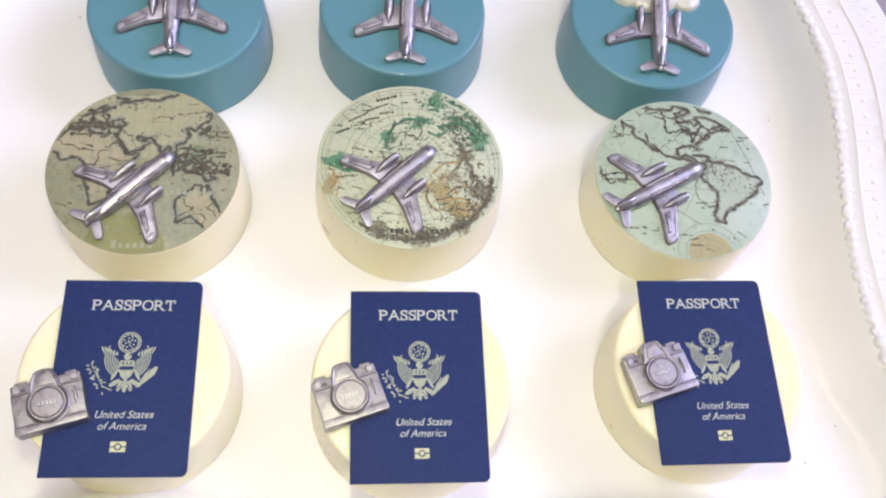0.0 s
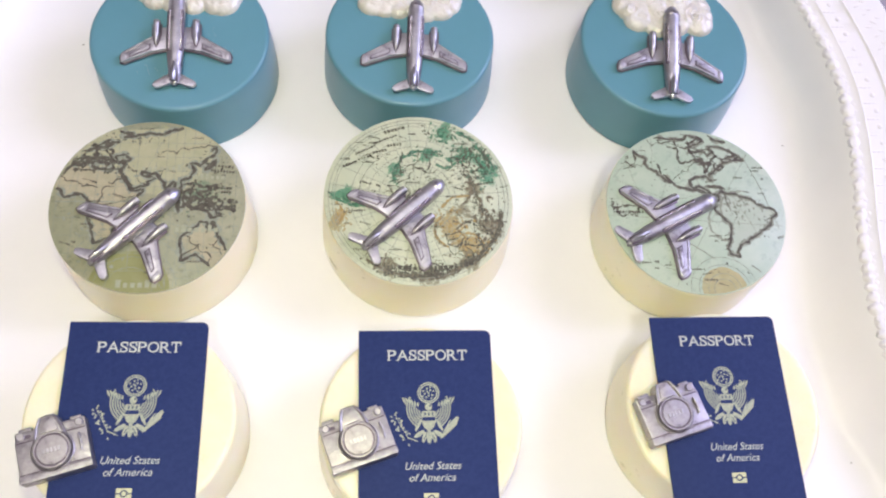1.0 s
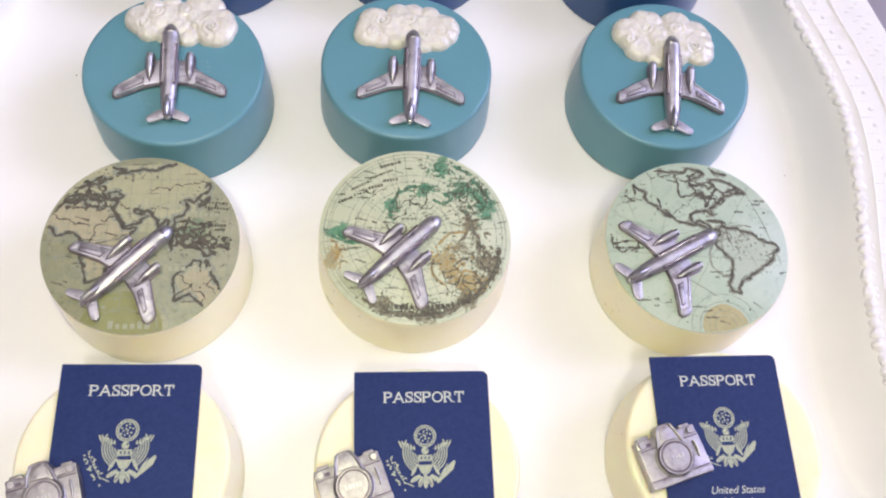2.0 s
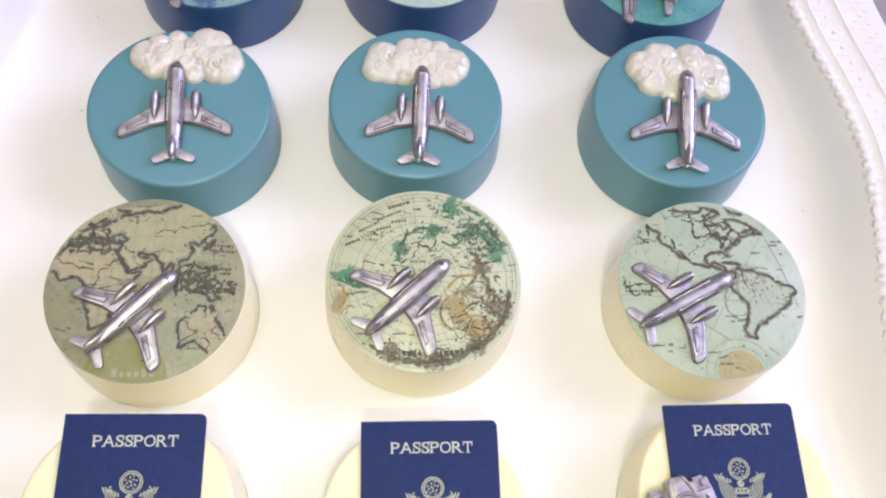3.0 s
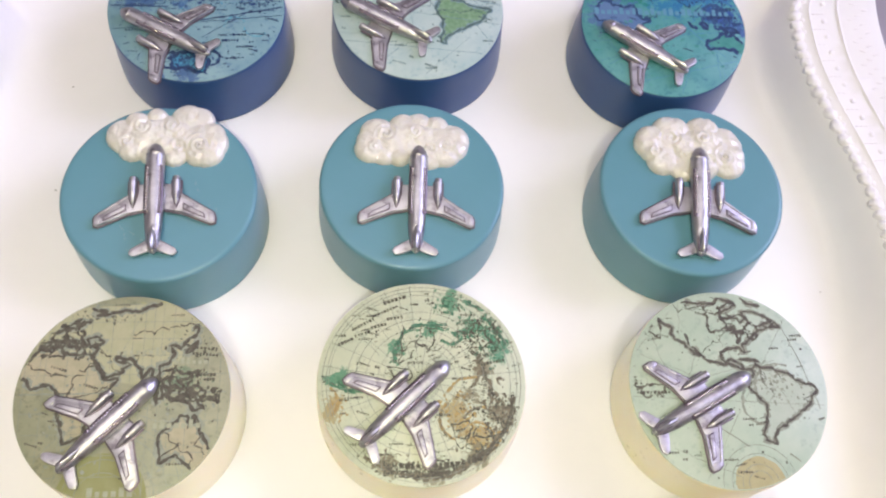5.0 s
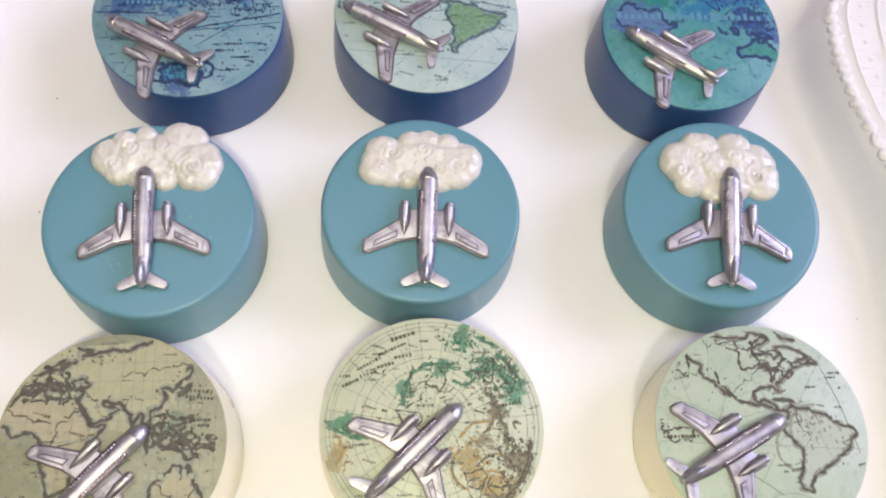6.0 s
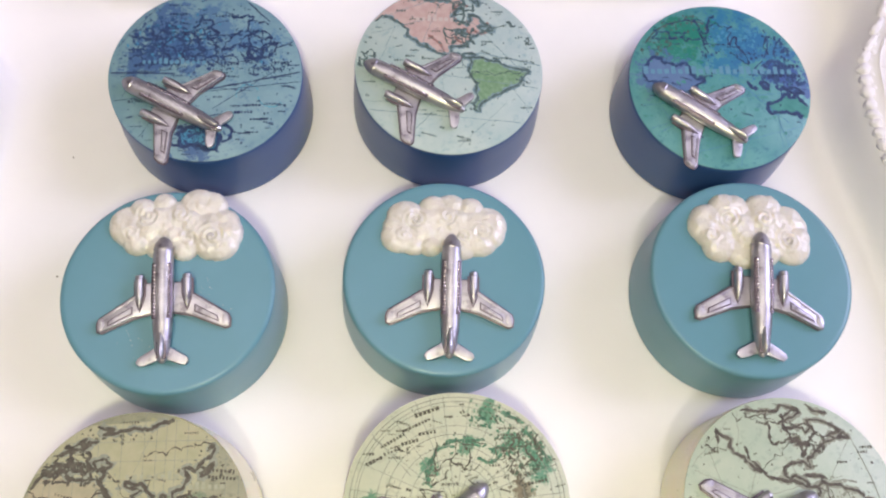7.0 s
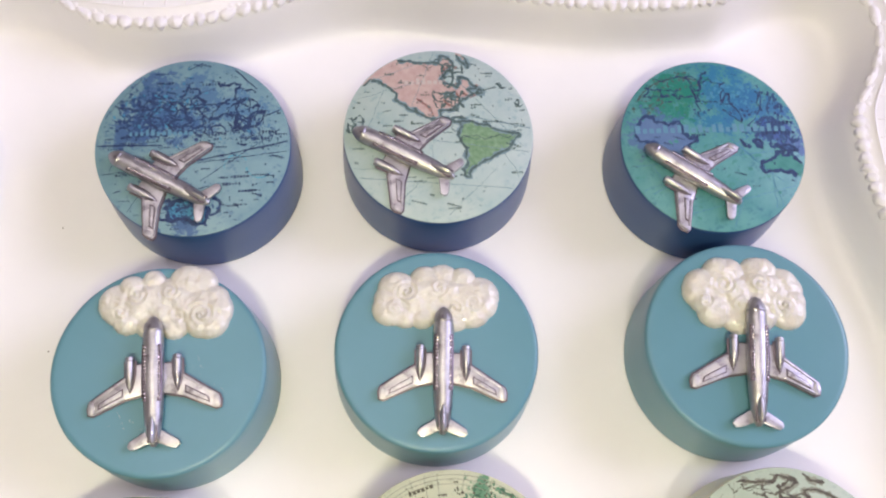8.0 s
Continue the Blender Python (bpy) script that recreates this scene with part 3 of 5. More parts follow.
    for (x, y, count, high, tint) in letters:
        bm = bmesh.new()
        for j in range(count):
            px, w, tall = x + j * high * 0.7, high * rng.uniform(0.18, 0.25), rng.choice((0.12, 0.12, 0.45))
            if math.hypot(px, y) < r - high * 0.7:
                add_flat(bm, [(px - w, y - high * 0.4), (px + w, y - high * 0.4), (px + w, y + high * tall), (px - w, y + high * tall)], 20.31)
        part("faded_lettering", bm, tint, sheet, smooth=False)


def ink(name, a, b, scale=700):
    return mat(name, a, 0.5, vary=b, scale=scale, amount=0.6)


def paper(name, a, b, stain, spots=(), scale=160, at=0.55):
    return mat(name, a, 0.42, vary=b, scale=scale, amount=0.5, stain=stain, stain_scale=520, stain_at=at, bump=0.1, bump_scale=1500, spots=spots)


JADE, OCHRE, UMBER = (0.08, 0.24, 0.13), (0.37, 0.30, 0.13), (0.20, 0.18, 0.10)
P_olive = paper("olive_map_paper", (0.25, 0.265, 0.165), (0.34, 0.33, 0.21), (0.185, 0.195, 0.12), ((12, 4, 5, (0.17, 0.22, 0.13)), (-14, 12, 6, (0.40, 0.35, 0.21)), (3, 17, 6, (0.36, 0.36, 0.17))))
P_ivory = paper("ivory_map_paper", (0.56, 0.58, 0.41), (0.48, 0.53, 0.38), (0.42, 0.45, 0.31), (
    (8, -8, 4.0, OCHRE), (12, -4, 3.0, UMBER), (13, -14, 4.0, OCHRE), (15, 13, 3.6, JADE), (19, 8, 3.0, JADE), (7, 20, 3.0, JADE), (2, 13, 2.4, JADE), (-6, 9, 2.0, JADE), (-20, 1, 2.4, JADE), (19, -9, 4.0, UMBER), (15, 3, 2.6, UMBER), (-22, -6, 3.0, OCHRE),
    (-9, -20, 3.0, UMBER), (3, -23, 3.2, UMBER), (13, -19, 3.2, UMBER)))
P_mint = paper("mint_map_paper", (0.39, 0.48, 0.37), (0.46, 0.53, 0.42), (0.33, 0.41, 0.32))
P_sky = paper("sky_blue_map_paper", (0.14, 0.26, 0.32), (0.20, 0.33, 0.37), (0.09, 0.18, 0.28), ((-10, 12, 9, (0.055, 0.12, 0.27)), (-15, 5, 6, (0.05, 0.11, 0.26)), (1, 12, 8, (0.08, 0.17, 0.30)), (-5, 6, 6, (0.05, 0.12, 0.27)), (12, 9, 6, (0.08, 0.18, 0.31)), (-2, -21, 5, (0.03, 0.09, 0.24))))
P_aqua = paper("pale_aqua_map_paper", (0.35, 0.46, 0.46), (0.43, 0.52, 0.50), (0.28, 0.40, 0.42))
P_turq = paper("turquoise_map_paper", (0.055, 0.235, 0.25), (0.11, 0.31, 0.315), (0.03, 0.16, 0.22), ((14, 20, 5, (0.12, 0.33, 0.33)), (5, 13, 11, (0.03, 0.17, 0.33)), (13, 10, 8, (0.03, 0.15, 0.32)), (-12, 13, 8, (0.02, 0.20, 0.15)), (-6, 15, 6, (0.02, 0.20, 0.15)), (-16, 4, 7, (0.08, 0.15, 0.33)), (16, 3, 5, (0.02, 0.07, 0.25)), (21, 1, 5, (0.02, 0.07, 0.25))))
I_black = ink("sepia_black_ink", (0.038, 0.032, 0.024), (0.12, 0.11, 0.075))
I_sepia = ink("dark_sepia_ink", (0.035, 0.033, 0.022), (0.12, 0.115, 0.075))
I_navy = ink("navy_ink", (0.006, 0.015, 0.07), (0.022, 0.06, 0.16))
I_grey = ink("grey_green_ink", (0.19, 0.21, 0.16), (0.32, 0.34, 0.26))
I_slate = ink("slate_ink", (0.10, 0.17, 0.21), (0.25, 0.36, 0.40))
I_blue = ink("mid_blue_ink", (0.03, 0.13, 0.30), (0.09, 0.26, 0.42))
I_dusk = ink("dark_teal_ink", (0.025, 0.05, 0.05), (0.10, 0.16, 0.16))
I_red = ink("russet_ink", (0.16, 0.06, 0.05), (0.34, 0.20, 0.18))
T_sand = ink("sand_tint", (0.44, 0.38, 0.25), (0.32, 0.31, 0.19), 420)
T_leaf = ink("sea_green_tint", (0.02, 0.17, 0.11), (0.05, 0.25, 0.18), 500)
I_cyan = ink("cyan_ink", (0.05, 0.28, 0.42), (0.10, 0.36, 0.46))
I_indigo = ink("indigo_wash", (0.012, 0.03, 0.13), (0.035, 0.10, 0.22), 520)
T_straw = ink("straw_tint", (0.34, 0.34, 0.20), (0.42, 0.40, 0.25), 300)
T_rosepale = ink("pale_rose_letter_tint", (0.50, 0.46, 0.44), (0.46, 0.40, 0.38), 500)
T_jadegrey = ink("grey_jade_tint", (0.12, 0.18, 0.11), (0.18, 0.23, 0.14), 500)
T_moss = ink("moss_tint", (0.23, 0.235, 0.075), (0.28, 0.285, 0.12), 420)
T_sage = ink("sage_tint", (0.38, 0.45, 0.36), (0.45, 0.50, 0.42), 260)
T_pink = ink("rose_tint", (0.42, 0.29, 0.27), (0.53, 0.42, 0.39), 480)
T_green = ink("leaf_green_tint", (0.10, 0.22, 0.10), (0.25, 0.38, 0.25), 900)
T_emerald = ink("emerald_tint", (0.04, 0.20, 0.19), (0.08, 0.29, 0.27), 400)
T_cobalt = ink("cobalt_tint", (0.025, 0.075, 0.23), (0.09, 0.20, 0.37), 520)
T_azure = ink("azure_tint", (0.04, 0.20, 0.37), (0.08, 0.27, 0.42), 260)
T_violet = ink("violet_blue_tint", (0.08, 0.15, 0.31), (0.12, 0.20, 0.36), 260)
T_ochre = ink("ochre_tint", (0.22, 0.15, 0.05), (0.46, 0.34, 0.12), 620)
T_jade = ink("jade_tint", (0.018, 0.075, 0.042), (0.12, 0.31, 0.17), 620)
T_umber = ink("umber_tint", (0.05, 0.045, 0.03), (0.24, 0.21, 0.13), 620)
T_gold = ink("dull_gold_tint", (0.36, 0.32, 0.15), (0.44, 0.41, 0.22), 420)
T_pale = ink("pale_letter_tint", (0.37, 0.38, 0.27), (0.30, 0.31, 0.20), 700)
T_paleblue = ink("pale_blue_letter_tint", (0.13, 0.29, 0.40), (0.09, 0.23, 0.36), 500)


def warped(lons, xs, lats, ys, south=None):
    """An old engraver's map: longitudes and latitudes stretched unevenly; south gives the pull of the southern latitudes by longitude."""
    def project(lon, lat):
        y = float(np.interp(lat, lats, ys))
        if south and lat < 0:
            y = ys[lats.index(0)] + (y - ys[lats.index(0)]) * float(np.interp(lon, *south))
        return float(np.interp(lon, lons, xs)), y
    return project


def polar(x0, y0, k, turn):
    return lambda lon, lat: (x0 + (90 - lat) * k * math.cos(radians(lon + turn)), y0 + (90 - lat) * k * math.sin(radians(lon + turn)))


OLD = ["eurasia", "africa", "australia", "borneo", "sumatra", "new_guinea", "japan", "britain", "madagascar"]
NEW_WORLD = ["north_america", "south_america", "greenland", "cuba", "arctic_isles", "newfoundland", "lakes"]
OLD_WORLD_MAP = warped([-20, -5, 38, 58, 77, 104, 114, 130, 153, 190], [-25, -20.5, -6.3, 0.8, 4.2, 8.0, 9.3, 13.5, 20.5, 27],
                       [-60, -34, -12, 0, 20, 35, 50, 60, 70, 85], [-19, -10.4, -3.0, 0.7, 6.8, 11.6, 15.6, 18.6, 21.8, 26], ([60, 110], [1.0, 1.48]))
AMERICAS_MAP = warped([-180, -168, -140, -125, -112, -97, -81, -65, -50, -35, 0], [-27, -24.3, -17.9, -13.6, -7.5, -0.7, 5.4, 10.7, 17.0, 23.2, 36],
                      [-60, -55, -35, -7, 0, 8, 22, 26, 45, 60, 72, 85], [-16, -14.4, -8.8, -0.6, 2.0, 4.6, 7.4, 9.2, 15.1, 19.4, 24, 30])
ROSE_MAP = warped([-180, -168, -140, -125, -106, -97, -81, -65, -56, -35, 0], [-24, -21, -16, -11.2, -3.3, 0.4, 5.2, 8.4, 10.8, 21.4, 33],
                  [-60, -55, -35, -7, 0, 8, 22, 26, 45, 52, 62, 70, 82], [-14, -12.7, -8.5, -0.6, 1.3, 3.2, 4.8, 6.4, 11.0, 13.3, 16.8, 22.5, 30])
INDIGO_MAP = warped([-20, 40, 80, 114, 153, 200], [-22, -14, -10, -6, 4.4, 20], [-60, -38, -11, 0, 30, 50, 75], [-25, -21.8, -13.8, 2, 8, 13, 20])
TURQUOISE_MAP = warped([-20, 0, 50, 80, 105, 120, 150, 200], [-21, -18, -4, 3, 10, 14, 23, 32], [-60, -38, -11, 0, 12, 35, 55, 75], [-14, -9.5, -2.5, 0, 2, 7.5, 14, 21], ([60, 110], [0.8, 1.0]))

c = cookie(-71.9, -2.5, M_cream, "cream coated cookie topped with an olive old-world map", 1, 25.5)
map_print(c, 1, OLD_WORLD_MAP, {**{k: T_sand for k in OLD}, "eurasia": T_straw}, dict(paper=P_olive, ink=I_black, fine=I_grey), 0.90, halo=I_grey, wave=0.55, graticule=15, inland=4, marks=60,
          blots=((-14, 13, 8, 3, 70, 0.7, I_sepia), (14, 2, 6, 3.4, 90, 0.7, I_sepia), (16, 14, 5, 5, 50, 0.6, I_sepia), (-6, 20, 9, 2, 40, 0.6, I_sepia), (4, 17, 8, 4, 60, 0.9, T_straw), (-15, 6, 7, 4, 60, 0.9, T_sand), (0, -6, 20, 14, 120, 0.9, I_grey), (13, 3, 5, 4, 40, 0.9, T_jadegrey)),
          discs=((-3, -24, 10.5, T_moss),), rules=((-25, 0.7, 25, 0.7, 0.34),), arcs=((-3, -24, 6), (-3, -24, 9), (-3, -24, 12), (-3, -24, 15), (-3, -24, 18)), cells=((-15, 13, 5, 3.5, 4, 3), (13, 3, 5, 3, 4, 3), (17, 0, 6, 1.6, 6, 2)),
          lines=((15, 12, -0.1, 9, 0.8), (16, 10.4, -0.1, 8, 0.7), (18, 5, 0, 5, 0.7), (19, 3.8, 0, 4, 0.6)), letters=((-11, -22.6, 9, 2.6, T_pale), (-2, 11, 8, 2.2, T_pale), (8, -7, 7, 2.4, T_pale), (12, 8.5, 6, 2.0, T_pale)))
c = cookie(0, 0.1, M_cream, "cream coated cookie topped with a polar antique map", 2, 26.0)
map_print(c, 2, polar(-0.5, 0.0, 0.30, 200), {"greenland": None}, dict(paper=P_ivory, ink=I_sepia, fine=I_grey), 0.38, graticule=15, marks=150,
          arcs=((0, 0, 24.6), (0, 0, 23.6), (-0.5, 0, 5), (-0.5, 0, 10.5), (-0.5, 0, 16)),
          lines=tuple((-20.5 + 4.1 * k, 9.6 + 2.2 * k, 0.42 - 0.09 * k, 5, 0.75) for k in range(4)) + tuple((-5.5 + 1.35 * k, -20.8 + 0.016 * (k - 4) ** 2, 0, 1, 1.35) for k in range(15)) + ((-17, 13.5, 0.5, 8, 0.7), (-12, 17, 0.4, 9, 0.7), (-9, 20.5, 0.3, 6, 0.9), (15, 4, 0.2, 8, 0.7), (16, -2, -0.8, 7, 0.7)),
          ticks=((0, 0, 21.6, 4.0, 5.5, 1.3), (15.5, 11, 4, 0, 6.2, 1.4), (6, 1, 9.5, -0.5, 0.7, 1.3), (4, -3, 18, -1.0, 0.0, 1.5), (9, -10, 4.5, 2.6, 4.2, 1.2)),
          cells=((-2, -21.5, 8, 1.6, 9, 2), (14, 12, 5, 2.6, 5, 2), (12, -14, 4, 3, 3, 2), (1, 9, 6, 4, 3, 2)),
          blots=((15, 13, 6, 4, 90, 0.9, T_jade), (19, 8, 3.5, 4, 60, 0.8, T_jade), (8, 20, 6, 2.4, 60, 0.8, T_jade), (2, 13.6, 6, 1.6, 50, 0.7, T_jade), (-6.6, 7, 1.8, 4, 40, 0.7, T_jade), (-19, 0, 5, 1.6, 50, 0.8, T_jade), (9, -8, 5, 5, 90, 0.8, T_ochre), (14, -14, 5, 3.5, 70, 0.8, T_ochre),
                 (-21, -6, 2.5, 3, 36, 0.7, T_ochre), (19, -8, 3.4, 6, 120, 0.9, T_umber), (14, 3, 2.2, 5, 60, 0.7, T_umber), (-8, -20, 6, 2.2, 70, 0.8, T_umber), (4, -22.5, 6, 1.4, 60, 0.8, T_umber), (14, -18.5, 4, 2, 60, 0.8, T_umber), (16, 12, 6, 5, 70, 0.55, I_sepia), (12, -6, 5, 4, 60, 0.5, I_sepia), (18, -11, 3.5, 6, 90, 0.6, I_sepia),
                 (0, -21.5, 12, 1.8, 90, 0.5, I_sepia), (0, 0, 22, 22, 130, 0.3, I_sepia), (9, 20, 7, 2.5, 50, 0.5, I_sepia), (-4, 10, 6, 3, 40, 0.35, I_sepia)),
          washes=((-16, 9, 11.5, 205, 285, 1.5, T_jade), (1.4, 6.5, 8.2, 190, 60, 1.6, T_jade), (7.6, 13, 3.4, 230, 330, 1.7, T_jade), (12, 9.5, 3.6, 150, 60, 1.6, T_jade), (5, 3, 19.0, 70, 20, 1.9, T_jade), (6, 4, 16.0, 52, 18, 1.5, T_jade), (5, 3, 20.5, 74, 30, 1.2, T_umber),
                  (7, 4, 7.5, 20, -50, 1.2, T_umber), (9.5, -9.5, 5.4, 130, 250, 0.9, T_ochre), (12.5, -6.5, 7.4, 150, 80, 0.9, T_ochre), (13, -15, 4.6, 170, 20, 0.9, T_ochre), (14, -11, 4.2, 20, 160, 0.8, T_umber), (4, -3, 18.5, -4, -62, 2.4, T_umber), (0, 0, 23.2, 232, 300, 2.4, T_umber), (8, -3, 9.0, 40, -20, 1.6, T_umber), (-25, -5, 4.4, 55, -50, 1.2, T_ochre)))
c = cookie(77.9, -2.6, M_cream, "cream coated cookie topped with a mint map of the Americas", 3, 25.8, 0.3)
map_print(c, 3, AMERICAS_MAP, {**{k: None for k in NEW_WORLD}, "south_america": T_sage}, dict(paper=P_mint, ink=I_black, fine=I_grey), 0.74, halo=I_grey, wave=0.4, inland=4, marks=70,
          washes=((-1.5, 14.5, 8.0, 182, 232, 0.9, I_black), (13, 0, 6.0, 60, 200, 1.0, I_grey), (9, -4, 6, 80, 260, 0.9, I_grey)),
          rules=((-25, -2, 25, -5, 0.14), (-10, -25, 20, 22, 0.12), (13, -17, 18, -21, 0.4), (-4, -10, 3, -15, 0.3), (16, 17, 20, 6, 0.2), (20, 6, 23, -6, 0.2)), lines=((-23, -1, 0, 9, 0.8), (-24, 3, -1.5, 6, 0.7)), cells=((-21, 0, 4, 1.2, 4, 1), (2, 19, 4.2, 3.4, 2, 2), (7, 15.5, 2.4, 2.6, 2, 1), (-20, 16, 3.5, 2.2, 2, 1)),
          blots=((2, 18, 4, 4, 40, 0.6, I_grey), (7, 15, 2.6, 3, 30, 0.5, I_black), (13, 0, 6, 6, 90, 0.7, I_grey), (-22, 1, 3, 4, 36, 0.4, I_black), (-20, 16, 4, 3, 26, 0.5, I_black), (0, 0, 20, 20, 110, 0.28, I_black)),
          arcs=((4.5, -24, 7.2), (4.5, -24, 9.4), (4.5, -24, 4.6), (4.5, -24, 3.0)), discs=((4.5, -24, 6.4, T_gold),))
dusty = c = cookie(-67.8, 52.1, M_teal, "teal coated cookie with a smooth glossy top", 4, 25.4)
c = cookie(-1.2, 54.6, M_teal, "teal coated cookie with a smooth glossy top", 5, 25.0)
c = cookie(76.2, 53.5, M_teal, "teal coated cookie with a smooth glossy top", 6, 25.9)
c = cookie(-61.7, 110.3, M_navy, "navy coated cookie topped with a deep blue map", 7, 25.0)
map_print(c, 7, INDIGO_MAP, {"australia": T_azure}, dict(paper=P_sky, ink=I_navy, fine=I_navy), 0.60, halo=I_navy, wave=0.7, marks=170,
          cells=((-8, 8, 11, 5, 5, 4), (6, 10, 9, 6, 4, 3), (13, 8, 4, 3, 3, 2)),
          blots=((-12, 13, 8, 5, 160, 1.0, I_indigo), (-12, 6, 9, 3, 160, 1.0, I_indigo), (0, 9, 8, 5, 110, 0.9, I_indigo), (15, 5, 5, 4, 80, 0.8, I_indigo), (-5, 11, 12, 7, 120, 0.8, T_azure), (16, 1.5, 6, 2, 60, 0.45, I_navy), (0, 2, 20, 1.5, 60, 0.45, I_navy), (-1, -18, 6, 3.4, 60, 0.9, I_indigo), (0, 0, 21, 21, 150, 0.3, I_navy), (10, -10, 8, 8, 90, 0.25, I_slate)),
          letters=((-16, 3.8, 12, 2.0, T_paleblue),), lines=tuple((x, y, 0.02, 6, 0.7) for x, y in ((-10, 18, ), (2, 17.5), (12, 5), (17, 3.5), (16, 1.5), (4, 3), (10, -9), (8, -11), (12, -13), (-19, -8), (-8, -6))),
          rules=((-25, 0.4, -8, 0.2, 0.4), (0, -4.5, 25, 0.8, 0.4), (-25, -8, 25, -2, 0.2), (2, -10, 22, 4, 0.2), (8, 24, 16, 16, 0.35), (18, 8, 25, 11, 0.35), (-2, 22, 4, 25, 0.3)),
          washes=((-9, 10, 4.5, 0, 360, 0.9, I_navy), (-14, 6, 3.2, 0, 360, 0.8, I_navy), (13.5, 10.5, 3.0, 0, 360, 0.7, I_navy), (13, 5.5, 1.3, 0, 360, 0.9, I_navy), (13, 3, 3, 250, 280, 0.8, I_navy), (6, 3.5, 2.2, 0, 180, 0.6, I_navy), (17, 7, 2.6, 60, 200, 0.9, I_navy), (-6, -18, 2.6, 60, 300, 1.2, I_navy), (5, -17, 2.4, -120, 120, 1.2, I_navy),
                  (11, -6, 3.0, 30, 190, 0.4, I_cyan), (17, -6, 3.4, 190, 320, 0.4, I_cyan)))
c = cookie(1.9, 112.2, M_navy, "navy coated cookie topped with a pink and green map", 8, 25.1)
map_print(c, 8, ROSE_MAP, {"north_america": T_pink, "south_america": T_green, "cuba": None, "lakes": None, "newfoundland": None, "arctic_isles": T_pink}, dict(paper=P_aqua, ink=I_dusk, fine=I_slate), 0.62, halo=I_slate, wave=0.4, inland=2, marks=120,
          rules=((-25, 2, 25, -6, 0.16), (-22, -12, 20, -16, 0.16), (2, 20, 22, -4, 0.14), (8, 5, 25, 1, 0.3)), cells=((3, 10, 3.4, 2, 5, 2), (4.5, 17, 2.4, 3, 2, 3), (22, 8, 1.2, 1.2, 2, 2), (17, 14, 1, 0.6, 2, 1), (-22, 3, 2, 2, 3, 2)),
          ticks=((5, 2, 1.2, 0, 6, 0.8),), letters=((-8, 15.5, 7, 2.2, T_rosepale),), washes=((-10, 2, 9.5, 62, 15, 1.0, I_red), (4.5, 17, 2.8, 60, 330, 0.9, I_red), (4, 10, 2.0, 0, 300, 0.8, I_red), (9, 13, 2.2, 200, 400, 0.8, I_red)))
c = cookie(75.1, 107.5, M_navy, "navy coated cookie topped with a turquoise old-world map", 9, 25.0)
map_print(c, 9, TURQUOISE_MAP, {"africa": T_violet, "australia": T_emerald, "borneo": T_cobalt, "new_guinea": T_cobalt, "sumatra": T_cobalt}, dict(paper=P_turq, ink=I_navy, fine=I_blue), 0.55, halo=I_indigo, wave=0.7, inland=0, marks=40,
          letters=((-20, 4.6, 22, 2.7, T_paleblue),), lines=((14, 3, 0, 9, 0.9), (17, 6, 0, 6, 0.9)), rules=((-22, -6, 20, -2, 0.14), (-18, -14, 10, 2, 0.16), (-10, -20, 22, -12, 0.12)),
          cells=((-9, 17, 8, 3.4, 4, 2), (5, 14, 8, 6, 3, 2)),
          blots=((15, 4.2, 5, 3, 110, 1.0, I_indigo), (19, 12, 2.6, 5, 70, 0.9, I_indigo), (21, 1, 3, 1.6, 50, 0.9, I_indigo), (-9, 18, 8, 3, 70, 0.7, I_dusk), (-16, 12, 4, 4, 60, 0.7, I_dusk), (-8, 13, 8, 3, 70, 0.9, T_leaf), (6, 14, 8, 6, 120, 0.9, T_azure), (6, 9.5, 8, 1.4, 50, 0.6, I_indigo), (-14, 4, 7, 3.5, 70, 0.9, T_violet), (0, -8, 18, 12, 130, 1.0, T_emerald)),
          washes=((16, 4, 3.6, 160, 20, 1.6, I_indigo), (20, 1, 4.5, 100, 220, 1.7, I_indigo), (21, 10, 4.6, 110, 250, 1.0, I_indigo), (-7, 6, 14, 150, 70, 0.7, I_dusk), (5, 14, 10, 300, 380, 0.6, I_indigo)))
cookie(-71.2, -59.6, M_cream, "cream coated cookie under a passport topper", 10, 25.2)
cookie(-0.9, -62.1, M_cream, "cream coated cookie under a passport topper", 11, 25.2)
cookie(76.9, -58.6, M_cream, "cream coated cookie under a passport topper", 12, 25.4)

# ---- airplanes ----


